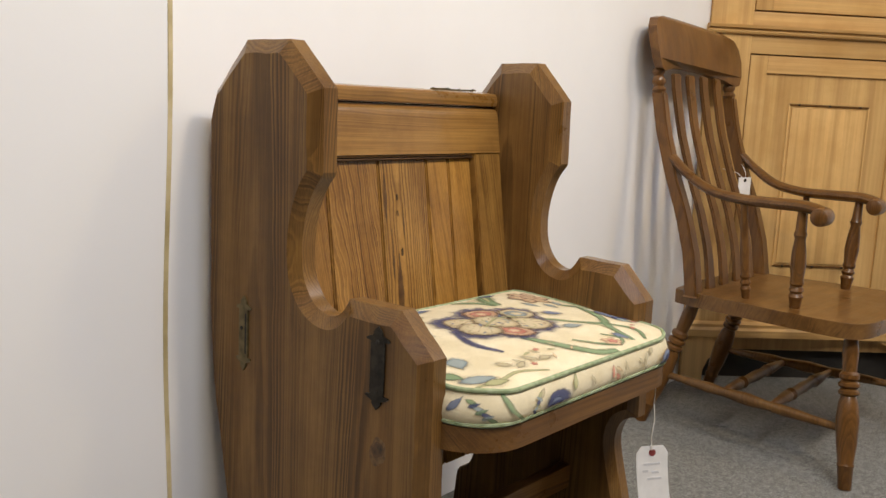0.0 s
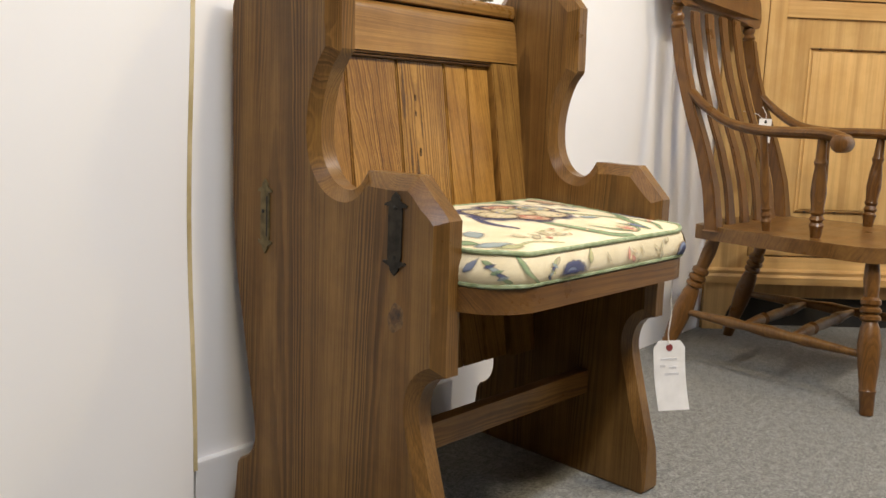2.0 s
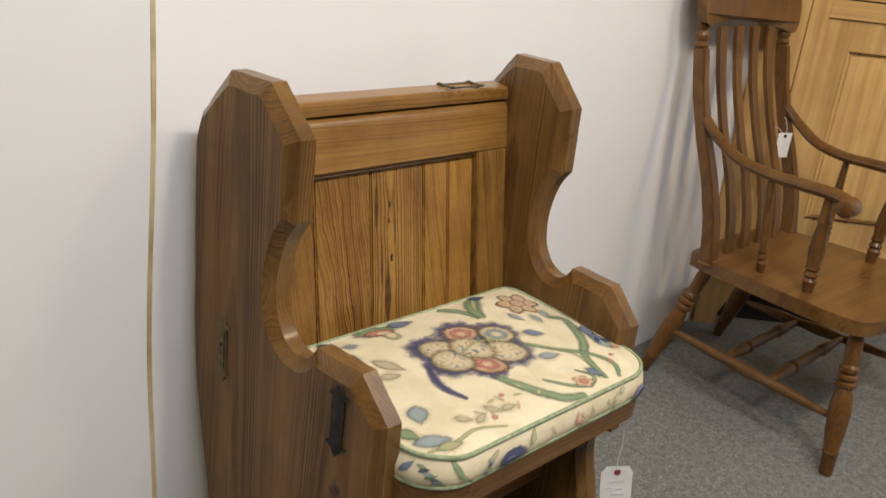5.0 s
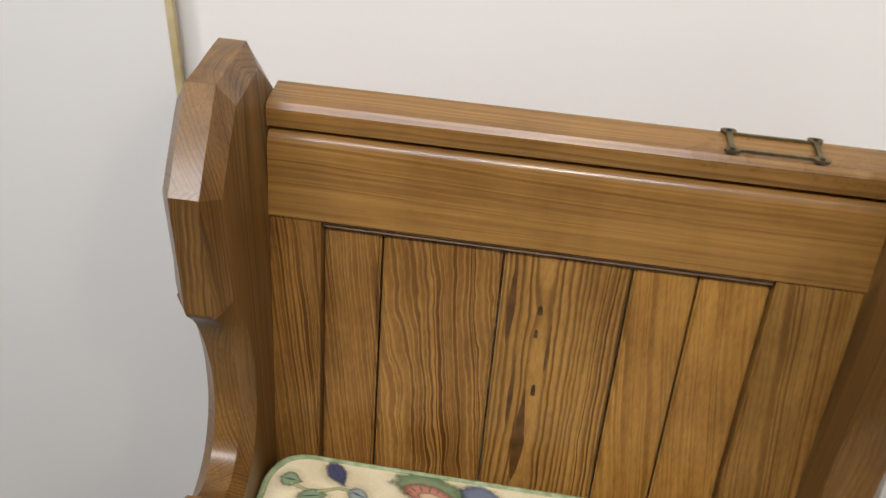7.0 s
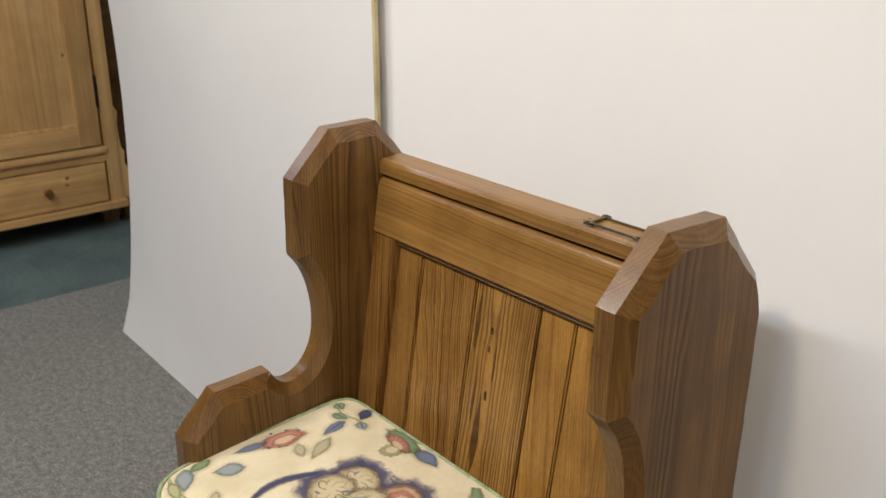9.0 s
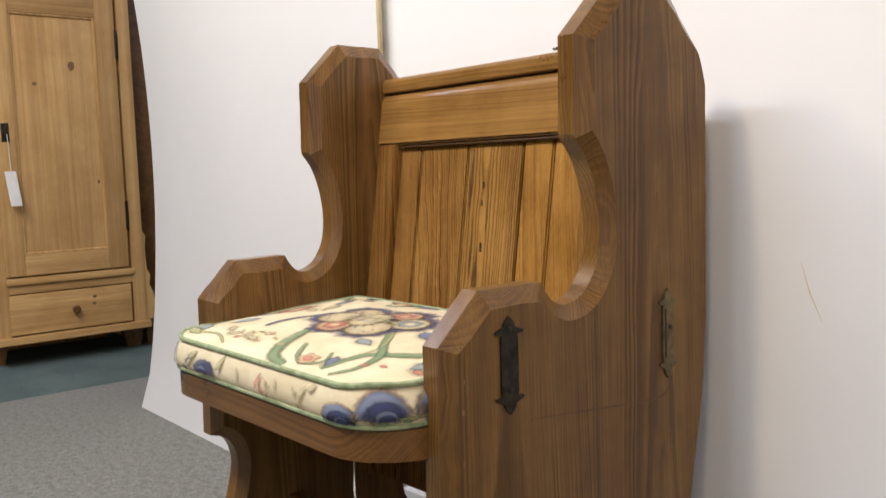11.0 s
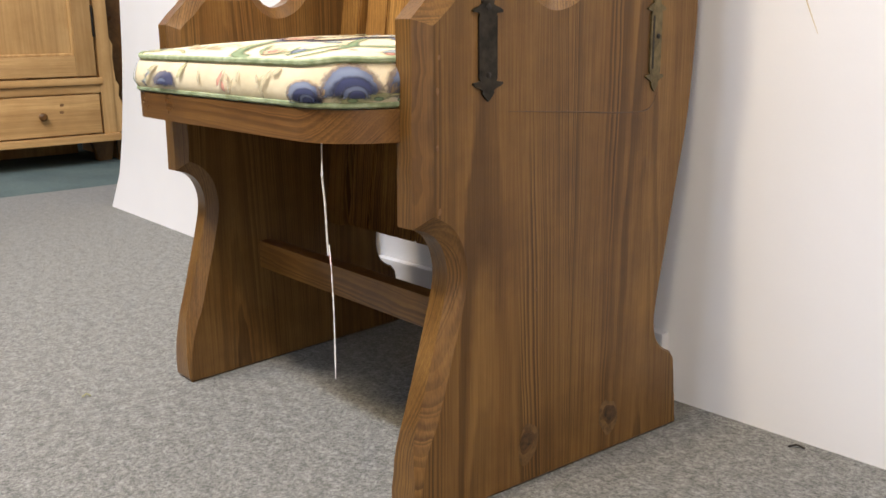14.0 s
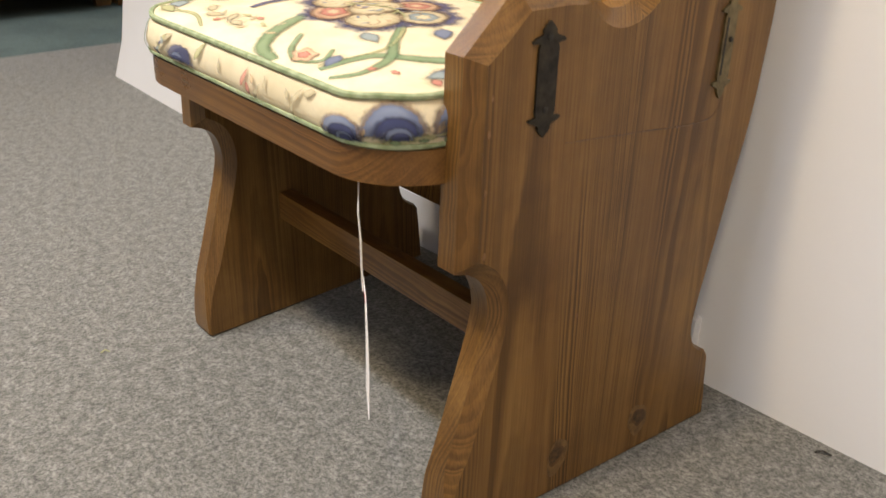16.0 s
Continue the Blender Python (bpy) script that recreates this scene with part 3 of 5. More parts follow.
# fine crease across the outer face below the brass plate
bm = bmesh.new()
line = spline([(0.360, 0.432), (0.326, 0.430), (0.254, 0.425), (0.194, 0.4205), (0.151, 0.420), (0.135, 0.427), (0.127, 0.443)], 5)
sweep(bm, [(outer_x(p.x) - 0.0002, -p.x, p.y) for p in line], [0.0004 + 0.0005 * math.sin(math.pi * i / (len(line) - 1)) for i in range(len(line))], 5)
part("crease", bm, HEARTW, settle)

# small pale chips knocked out of the outer face near the arm's front edge
for d, z, c in ((0.450, 0.338, 0.0022), (0.452, 0.402, 0.0016), (0.451, 0.457, 0.0020), (0.449, 0.489, 0.0014), (0.318, 0.233, 0.0013)):
    bm = bmesh.new()
    knot_disc(bm, (outer_x(d) - 0.0009, -d, z), c, 0, 0.0014, 1.7, int(z * 1e3))
    part("chip", bm, PALEKNOT, settle, "pale chip in the wood")

# wire frame latch on the capping
latch = thing("wire_latch", pose(0.165, -0.103, 0.8625), "thin aged brass wire label frame on the capping", "latch")
bm = bmesh.new()
for y in (-0.014, 0.014):
    box(bm, -0.038, 0.038, y - 0.0011, y + 0.0011, 0, 0.0024)
part("bar", bm, BRASS, latch)
for x in (-0.036, 0.036):
    half = [(0.0, -0.0195), (0.0045, -0.0200), (0.0068, -0.0170), (0.0052, -0.0140), (0.0026, -0.0120), (0.0022, 0.0), (0.0026, 0.0120), (0.0052, 0.0140), (0.0068, 0.0170), (0.0045, 0.0200), (0.0, 0.0195)]
    bm = bmesh.new()
    prism(bm, [(x + u, v) for u, v in half] + [(x - u, v) for u, v in half[::-1][1:-1]], lambda u, v, w: Vector((u, v, 0.0006 + w)), 0.0026)
    end = part("end_plate", bm, BRASS, latch, "flared brass end plate")
    for y in (-0.0165, 0.0165):
        bm = bmesh.new()
        turned(bm, (x, y, 0.0030), (x, y, 0.0044), [(0, 0.0026), (0.6, 0.0024), (1, 0.0012)], 8)
        part("pin", bm, IRON, end)

# cushion
CX, CB, CF, CR = 0.256, 0.203, 0.536, 0.07


def squircle(x, b, f, r, n=10):
    pts = []
    for cx, cy, a0 in ((x - r, f - r, 0), (-x + r, f - r, 90), (-x + r * 0.55, b + r * 0.55, 180), (x - r * 0.55, b + r * 0.55, 270)):
        rr = r if a0 < 170 else r * 0.55
        for i in range(n + 1):
            a = radians(a0 + 90 * i / n)
            pts.append((cx + rr * math.cos(a), cy + rr * math.sin(a)))
    return pts


def cushion_top(x, d):
    u = x / CX
    v = (d - (CB + CF) / 2) / ((CF - CB) / 2)
    edge = max(0.0, 1 - max(abs(u), abs(v)) ** 3)
    return 0.4855 + 0.014 * (CF - d) / (CF - CB) + 0.013 * edge + 0.0014 * noise.noise(Vector((x * 15, d * 15, 0.3))) * min(1.0, 3 * edge)


def band_bulge(x, d):
    """Creases of the boxed edge."""
    return 0.0030 * noise.noise(Vector((x * 24, d * 24, 4.1))) + 0.0012 * noise.noise(Vector((x * 70, d * 70, 9.7)))


cushion = thing("cushion", pose(0, 0, 0), "cream floral box cushion with green piping on the seat", "cushion")
bm = bmesh.new()
base = squircle(CX, CB, CF, CR)
N = len(base)
cx, cy = 0.0, (CB + CF) / 2
rings = []
for f in (0.04, 0.15, 0.27, 0.38, 0.48, 0.57, 0.65, 0.72, 0.78, 0.83, 0.875, 0.91, 0.94, 0.965, 0.985):
    rings.append([bm.verts.new((x * f, -(cy + (y - cy) * f), cushion_top(x * f, cy + (y - cy) * f))) for x, y in base])
for o, t in ((0.0, 0.94), (0.006, 0.75), (0.010, 0.5), (0.011, 0.3), (0.008, 0.1), (0.004, 0.0)):
    ring = []
    for x, y in base:
        zt = cushion_top(x, y) - 0.002
        d = Vector((x, y - cy)).normalized()
        o_ = o + (band_bulge(x, y) if 0.05 < t < 0.9 else 0.0)
        ring.append(bm.verts.new((min(max(x + d.x * o_, -XI + 0.003), XI - 0.003), -(y + d.y * o_ * (1 if y > 0.3 else 0.2)), 0.4425 + (zt - 0.4425) * t)))
    rings.append(ring)
for A, B in zip(rings, rings[1:]):
    for i in range(N):
        bm.faces.new((A[i], A[(i + 1) % N], B[(i + 1) % N], B[i]))
bm.faces.new(rings[0]); bm.faces.new(rings[-1])
part("pad", bm, CREAM, cushion)
for zf, o in ((1, 0.0), (0, 0.006)):
    bm = bmesh.new()
    pts = []
    for x, y in base:
        d = Vector((x, y - cy)).normalized()
        z = cushion_top(x, y) - 0.001 if zf else 0.4445
        pts.append((min(max(x + d.x * o, -XI + 0.004), XI - 0.004), -(y + d.y * o * (1 if y > 0.3 else 0.2)), z))
    sweep(bm, pts, 0.0034, 7, closed=True)
    part("piping", bm, PIPING, cushion, "green piping cord")

# ---- printed pattern of the cushion ----
def dye(name, c, core, strength=0.80, start=0.98):
    """Watercolour print: strong towards the rim, paler inside, with a soft uneven edge."""
    m, nt, b = mat(name)
    L = nt.links.new
    tc = nd(nt, "ShaderNodeTexCoord")
    at = nt.nodes.new("ShaderNodeAttribute"); at.attribute_name = "rim"
    n = nd(nt, "ShaderNodeTexNoise", Scale=170.0, Detail=3.0, Roughness=0.6)
    L(tc.outputs["Object"], n.inputs["Vector"])
    big = nd(nt, "ShaderNodeTexNoise", Scale=55.0, Detail=2.0)
    L(tc.outputs["Object"], big.inputs["Vector"])
    su = nt.nodes.new("ShaderNodeMath"); su.operation = "MULTIPLY_ADD"; su.inputs[1].default_value = 0.40
    L(big.outputs[0], su.inputs[0]); L(at.outputs["Fac"], su.inputs[2])
    r = ramp(nt, [(0.62, core), (0.98, tuple(0.5 * p + 0.5 * q for p, q in zip(c, core))), (1.22, c)])
    q = nt.nodes.new("ShaderNodeMath"); q.operation = "MULTIPLY"; q.inputs[1].default_value = 0.8
    L(su.outputs[0], q.inputs[0])
    r.color_ramp.elements[0].position, r.color_ramp.elements[1].position, r.color_ramp.elements[2].position = 0.58, 0.78, 0.94
    L(q.outputs[0], r.inputs[0]); L(r.outputs[0], b.inputs["Base Color"])
    e = nt.nodes.new("ShaderNodeMath"); e.operation = "MULTIPLY_ADD"; e.inputs[1].default_value = 0.45
    L(n.outputs[0], e.inputs[0]); L(at.outputs["Fac"], e.inputs[2])
    al = nt.nodes.new("ShaderNodeMapRange")
    for k, v in (("From Min", start), ("From Max", 1.26), ("To Min", strength), ("To Max", 0.0)):
        al.inputs[k].default_value = v
    L(e.outputs[0], al.inputs[0]); L(al.outputs[0], b.inputs["Alpha"])
    b.inputs["Roughness"].default_value = 0.9
    b.inputs["Specular IOR Level"].default_value = 0.2
    return m


SKY = dye("light_blue_print", (0.10, 0.125, 0.21), (0.22, 0.27, 0.38))
NAVY, BLUE, TEAL = dye("navy_print", (0.034, 0.038, 0.088), (0.058, 0.068, 0.145)), dye("blue_print", (0.065, 0.082, 0.15), (0.17, 0.20, 0.28)), dye("teal_print", (0.10, 0.14, 0.17), (0.30, 0.35, 0.34))
GREEN, OLIVE = dye("green_print", (0.060, 0.110, 0.050), (0.22, 0.30, 0.165)), dye("olive_print", (0.18, 0.19, 0.08), (0.42, 0.41, 0.22))
ROSE, OCHRE, PEACH = dye("rose_print", (0.30, 0.075, 0.06), (0.52, 0.23, 0.17)), dye("ochre_print", (0.22, 0.13, 0.07), (0.58, 0.44, 0.27)), dye("peach_print", (0.30, 0.16, 0.10), (0.64, 0.47, 0.30))
KHAKI, SAND = dye("khaki_print", (0.26, 0.22, 0.13), (0.48, 0.42, 0.27)), dye("sand_print", (0.40, 0.325, 0.19), (0.66, 0.56, 0.36))
HALO = dye("pale_wash_print", (0.40, 0.33, 0.19), (0.34, 0.29, 0.17), 0.40, 0.55)
BORDER = dye("frayed_navy_print", (0.135, 0.128, 0.200), (0.055, 0.056, 0.110), 0.82, 0.96)
OUTLINE = dye("brown_outline_print", (0.20, 0.125, 0.075), (0.25, 0.165, 0.10), 0.75, 1.05)
BANDO = [(0.0, 0.004), (0.1, 0.008), (0.3, 0.011), (0.5, 0.010), (0.75, 0.006), (0.94, 0.0), (1.0, 0.0)]


def on_top(x, d, lift):
    return Vector((x, -d, cushion_top(x, d) + 0.0008 + lift * 0.5))


def on_band(s, t, lift):
    """s runs along the front edge from the middle and round its corners, t from the lower to the upper piping."""
    sg, a = (1 if s >= 0 else -1), abs(s)
    flat = CX - CR
    if a <= flat:
        x, d, n = a, CF, (0.0, 1.0)
    elif a <= flat + CR * math.pi / 2:
        w = (a - flat) / CR
        x, d, n = flat + CR * math.sin(w), CF - CR + CR * math.cos(w), (math.sin(w), math.cos(w))
    else:
        x, d, n = CX, CF - CR - (a - flat - CR * math.pi / 2), (1.0, 0.0)
    o = float(np.interp(t, [p for p, q in BANDO], [q for p, q in BANDO])) + 0.0010 + lift * 0.5 + max(0.0, 1.0 - abs(t - 0.45) / 0.55) * band_bulge(sg * x, d)
    zt = cushion_top(sg * x, d) - 0.002
    return Vector((sg * min(x + n[0] * o, XI - 0.0025), -(d + n[1] * o), 0.4425 + (zt - 0.4425) * t))


def patch(name, outline, material, lift=0.0, place=on_top):
    c = sum((Vector(p) for p in outline), Vector((0, 0))) / len(outline)
    if lift < 0.0003 and place is on_top and material is not HALO and name in ("leaf", "bud", "pod", "flower_border", "scale_leaf"):
        wide = 0.007 if place is on_top else 0.006
        out = []
        for p in outline:
            d = Vector(p) - c
            if place is on_top:
                d += d.normalized() * wide
            else:
                d += Vector((d.x, d.y * 0.046)).normalized() * wide
            q = c + d
            out.append((min(max(q.x, -CX + 0.006), CX - 0.006), min(max(q.y, CB + 0.006), CF - 0.008)) if place is on_top else (q.x, min(max(q.y, 0.08), 0.95)))
        patch("wash", out, HALO, -0.0004, place)
    bm = bmesh.new()
    lay = bm.verts.layers.float.new("rim")
    rings = []
    for f in (0.3, 0.55, 0.75, 0.9, 1.06):
        rings.append([bm.verts.new(place(*(c.lerp(Vector(p), f)), lift)) for p in outline])
        for v in rings[-1]:
            v[lay] = f
    n = len(outline)
    for A, B in zip(rings, rings[1:]):
        for i in range(n):
            bm.faces.new((A[i], A[(i + 1) % n], B[(i + 1) % n], B[i]))
    bm.faces.new(rings[0])
    return part(name, bm, material, cushion)


def blob(cx, cy, rx, ry, turn=0, wob=0.0, lobes=5, n=26):
    c, s = math.cos(radians(turn)), math.sin(radians(turn))
    out = []
    for i in range(n):
        a = 2 * math.pi * i / n
        r = 1 + wob * math.cos(lobes * a)
        u, v = rx * r * math.cos(a), ry * r * math.sin(a)
        out.append((cx + c * u - s * v, cy + s * u + c * v))
    return out


def leaf(cx, cy, length, width, turn, n=8):
    c, s = math.cos(radians(turn)), math.sin(radians(turn))
    u = [(-length / 2 + length * i / n, width / 2 * math.sin(math.pi * (i / n) ** 0.8)) for i in range(n + 1)]
    o = u + [(a, -b) for a, b in u[::-1][1:-1]]
    return [(cx + c * a - s * b, cy + s * a + c * b) for a, b in o]


def ribbon(name, pts, width, material, lift=0.0, place=on_top):
    P = spline([Vector(p) for p in pts], 7)
    bm = bmesh.new()
    lay = bm.verts.layers.float.new("rim")
    width *= 1.35
    rows = []
    for i, p in enumerate(P):
        d = (P[min(i + 1, len(P) - 1)] - P[max(i - 1, 0)]).normalized()
        w = width * (0.35 + 0.65 * math.sin(math.pi * (0.12 + 0.8 * i / (len(P) - 1))))
        sx = 1.0 if place is on_top else 18.0
        rows.append([bm.verts.new(place(p.x - d.y * w / 2 * k, p.y + d.x * w / 2 * k * sx, lift)) for k in (-1, 0, 1)])
        for v, q in zip(rows[-1], (1.06, 0.45, 1.06)):
            v[lay] = q
    for A, B in zip(rows, rows[1:]):
        for k in (0, 1):
            bm.faces.new((A[k], A[k + 1], B[k + 1], B[k]))
    return part(name, bm, material, cushion)


# large central flower
for i, (x, d, rx, ry, turn) in enumerate(((-0.058, 0.322, 0.048, 0.042, 20), (0.016, 0.303, 0.046, 0.040, 0), (0.072, 0.337, 0.042, 0.040, 30), (0.046, 0.392, 0.046, 0.042, -20), (-0.018, 0.406, 0.040, 0.034, 0), (-0.068, 0.366, 0.044, 0.044, 0))):
    patch("flower_border", blob(x, d, rx, ry, turn, 0.07, 9, 54), BORDER, 0.0001 * i)
PETALS = ((-0.052, 0.330, 0.035, 0.031, SAND, OCHRE), (0.016, 0.309, 0.033, 0.028, PEACH, ROSE), (0.068, 0.341, 0.032, 0.029, SAND, TEAL), (0.040, 0.388, 0.038, 0.033, SAND, OLIVE), (-0.018, 0.401, 0.033, 0.027, PEACH, ROSE), (-0.058, 0.366, 0.036, 0.032, SAND, KHAKI), (-0.004, 0.354, 0.040, 0.032, SAND, KHAKI))
for i, (x, d, rx, ry, m1, m2) in enumerate(PETALS):
    h = 0.0008 + 0.0003 * i
    patch("petal_outline", blob(x, d, rx + 0.0018, ry + 0.0018, 10 * i, 0.04, 3, 36), OUTLINE, h)
    patch("petal", blob(x, d, rx, ry, 10 * i, 0.04, 3, 36), m1, h + 0.0002)
    bold = m2 in (ROSE, TEAL)
    if bold:
        patch("petal", blob(x, d, rx * 0.66, ry * 0.64, 10 * i, 0.06, 5), m2, h + 0.0004)
        patch("stamen", blob(x, d, rx * 0.34, ry * 0.32, 30, 0.25, 6), m1, h + 0.0006)
    for k in range(7 if bold else 4):
        a = k * (0.898 if bold else 1.571) + x * 40
        if bold:
            patch("stamen", leaf(x + rx * 0.48 * math.cos(a), d + ry * 0.48 * math.sin(a), rx * 0.30, rx * 0.07, math.degrees(a)), OUTLINE if k % 2 else m2, h + 0.0008)
        else:
            ribbon("curl", [(x + rx * q * math.cos(a + w), d + ry * q * math.sin(a + w)) for q, w in ((0.18, 0.0), (0.50, 0.25), (0.72, 0.75), (0.50, 1.05), (0.36, 0.85))], 0.0016, OUTLINE if k % 2 else m2, h + 0.0008)
            patch("stamen", leaf(x + rx * 0.55 * math.cos(a - 0.4), d + ry * 0.55 * math.sin(a - 0.4), rx * 0.34, rx * 0.12, math.degrees(a) + 30), (BLUE, OLIVE, PEACH, TEAL)[(k + i) % 4], h + 0.0008)
ribbon("sprig", [(-0.045, 0.366), (-0.015, 0.352), (0.020, 0.346), (0.060, 0.358)], 0.0045, OLIVE, 0.0044)
for i in range(9):
    x = -0.040 + 0.011 * i
    sg = 1 if i % 2 else -1
    patch("sprig", leaf(x, 0.358 - 0.2 * (x + 0.02) + sg * 0.010, 0.018, 0.0055, 60 * sg + 10), (BLUE, OLIVE, TEAL)[i % 3], 0.0048)
ribbon("leaf", [(-0.098, 0.352), (-0.116, 0.385), (-0.122, 0.418), (-0.112, 0.452)], 0.015, BORDER, 0.0002)
# back corner flower
for i in range(6):
    a = i * math.pi / 3 + 0.3
    x, d = 0.198 + 0.027 * math.cos(a), 0.273 + 0.022 * math.sin(a)
    patch("petal_outline", blob(x, d, 0.0195, 0.0165, math.degrees(a), 0.06, 3), OUTLINE, 0.0002 + 0.0001 * i)
    patch("petal", blob(x, d, 0.0172, 0.0142, math.degrees(a), 0.06, 3), PEACH, 0.0009 + 0.0001 * i)
    patch("petal", blob(x + 0.003 * math.cos(a), d + 0.003 * math.sin(a), 0.0065, 0.0050, math.degrees(a)), OCHRE, 0.0018)
patch("flower_heart", blob(0.198, 0.273, 0.019, 0.015, 0, 0.1, 6), PEACH, 0.0020)
for k in range(5):
    patch("flower_heart", leaf(0.186 + 0.006 * k, 0.273, 0.020, 0.0022, 84 + 3 * k), OUTLINE, 0.0024)
for x, d, t in ((0.151, 0.311, 70), (0.184, 0.330, 95), (0.215, 0.322, 120)):
    patch("leaf", leaf(x, d, 0.034, 0.016, t), TEAL)
# twig with five leaves
ribbon("twig", [(-0.235, 0.238), (-0.205, 0.248), (-0.178, 0.240), (-0.158, 0.246)], 0.004, OLIVE)
for x, d, l, w, t, m in ((-0.187, 0.221, 0.042, 0.020, 55, NAVY), (-0.160, 0.245, 0.026, 0.018, 20, TEAL), (-0.231, 0.236, 0.026, 0.018, 10, GREEN), (-0.205, 0.253, 0.034, 0.018, -10, GREEN), (-0.183, 0.278, 0.050, 0.022, 75, BLUE)):
    patch("leaf", leaf(x, d, l, w, t), m)
    patch("vein", leaf(x, d, l * 0.7, w * 0.12, t), NAVY, 0.0004)
# pomegranate
patch("pod", blob(-0.094, 0.222, 0.040, 0.020, 12, 0.06, 9, 40), GREEN)
patch("pod", blob(-0.092, 0.231, 0.029, 0.013, 12), ROSE, 0.0004)
for k in range(7):
    a = math.radians(15 + 25 * k)
    patch("pod", leaf(-0.092 + 0.022 * math.cos(a), 0.233 - 0.010 * math.sin(a), 0.011, 0.0024, -math.degrees(a)), OUTLINE, 0.0007)
patch("pod", blob(-0.088, 0.236, 0.017, 0.007, 12), PEACH, 0.0010)
patch("pod", blob(-0.082, 0.253, 0.016, 0.017, 0, 0.09, 11, 44), OLIVE, 0.0006)
patch("pod", blob(-0.082, 0.251, 0.0105, 0.0115), SAND, 0.0012)
patch("leaf", leaf(-0.040, 0.222, 0.055, 0.030, 10), BLUE)
# forked leaf behind the flower
ribbon("stem", [(0.052, 0.216), (0.068, 0.230), (0.082, 0.252), (0.088, 0.285)], 0.018, GREEN)
ribbon("stem", [(0.140, 0.216), (0.128, 0.228), (0.108, 0.250), (0.092, 0.285)], 0.030, GREEN, 0.0002)
ribbon("stem", [(0.136, 0.220), (0.124, 0.234), (0.106, 0.256)], 0.010, OLIVE, 0.0006)
patch("leaf", leaf(0.150, 0.216, 0.040, 0.026, 10), NAVY, 0.0004)
# blue spray and sprigs near the front corners
for x, d, l, w, t, m in ((0.236, 0.402, 0.050, 0.028, 120, BLUE), (0.226, 0.446, 0.040, 0.022, 95, TEAL), (0.244, 0.440, 0.026, 0.014, 60, NAVY), (0.238, 0.462, 0.018, 0.012, 20, ROSE), (-0.236, 0.462, 0.040, 0.022, 70, GREEN), (-0.205, 0.512, 0.050, 0.016, 10, OLIVE)):
    patch("leaf", leaf(x, d, l, w, t), m, 0.0002)
for i in range(11):
    x, d = -0.120 + 0.017 * i, 0.482 + 0.016 * math.sin(i * 1.9)
    if x < 0.0 or x > 0.14:
        patch("sprig", leaf(x, d, 0.020, 0.0055, 40 + 67 * i), (KHAKI, OCHRE, OLIVE)[i % 3], 0.0004)
for x, d in ((-0.105, 0.500), (-0.060, 0.470), (0.180, 0.492), (0.200, 0.480)):
    patch("sprig", blob(x, d, 0.006, 0.0045, 0, 0.2, 5), ROSE, 0.0006)
for x, d in ((-0.205, 0.372), (-0.222, 0.368), (-0.196, 0.360), (-0.230, 0.330), (-0.215, 0.318), (-0.238, 0.350)):
    patch("seed", blob(x, d, 0.0028, 0.0024), NAVY, 0.0008)
# stems and leaves on the front half
ribbon("stem", [(0.020, 0.370), (0.060, 0.366), (0.105, 0.400), (0.140, 0.455), (0.125, 0.515)], 0.006, OLIVE)
ribbon("stem", [(0.210, 0.335), (0.236, 0.350), (0.222, 0.385), (0.190, 0.430), (0.150, 0.465), (0.135, 0.520)], 0.018, GREEN)
ribbon("stem", [(-0.035, 0.425), (-0.020, 0.455), (0.000, 0.490), (0.030, 0.520), (0.070, 0.530)], 0.020, GREEN)
ribbon("stem", [(0.030, 0.473), (0.062, 0.505), (0.095, 0.518), (0.118, 0.505), (0.100, 0.480)], 0.008, GREEN)
ribbon("stem", [(0.075, 0.375), (0.120, 0.420), (0.165, 0.460), (0.180, 0.500), (0.160, 0.526)], 0.012, GREEN)
for x, d, l, w, t, m in ((0.133, 0.367, 0.042, 0.022, 35, BLUE), (0.095, 0.432, 0.045, 0.020, 15, TEAL), (0.230, 0.428, 0.048, 0.026, 130, BLUE), (0.226, 0.432, 0.026, 0.010, 130, NAVY), (-0.196, 0.438, 0.046, 0.034, 120, TEAL), (-0.218, 0.492, 0.062, 0.026, 25, TEAL), (0.128, 0.500, 0.034, 0.018, 60, BLUE), (-0.150, 0.322, 0.060, 0.022, 60, KHAKI), (-0.166, 0.345, 0.040, 0.016, 20, KHAKI), (-0.225, 0.390, 0.05, 0.02, 100, BLUE)):
    patch("leaf", leaf(x, d, l, w, t), m, 0.0002 if l > 0.03 else 0.0006)
patch("bud", blob(0.090, 0.508, 0.020, 0.014, 20, 0.15, 5), PEACH, 0.0006)
patch("bud", blob(0.090, 0.508, 0.010, 0.007, 20, 0.15, 5), ROSE, 0.0010)
patch("bud", blob(-0.212, 0.345, 0.022, 0.034, 10, 0.08, 5), ROSE)
patch("bud", blob(-0.208, 0.345, 0.012, 0.020, 10, 0.08, 5), PEACH, 0.0004)
for x, d, t in ((-0.150, 0.482, 30), (-0.125, 0.492, -20), (-0.095, 0.486, 50), (-0.070, 0.494, 5)):
    patch("leaf", leaf(x, d, 0.030, 0.012, t), KHAKI)
ribbon("stem", [(-0.240, 0.505), (-0.200, 0.512), (-0.150, 0.505), (-0.100, 0.522)], 0.006, OLIVE)
# front band
def fan(s, w, t0, t1, n=14, ragged=0.0):
    return [(s + w * math.cos(a), t0 + (t1 - t0) * max(0.0, math.sin(a)) ** 0.7 + (ragged if i % 2 else 0)) for i, a in enumerate([math.pi * i / n for i in range(n + 1)])]


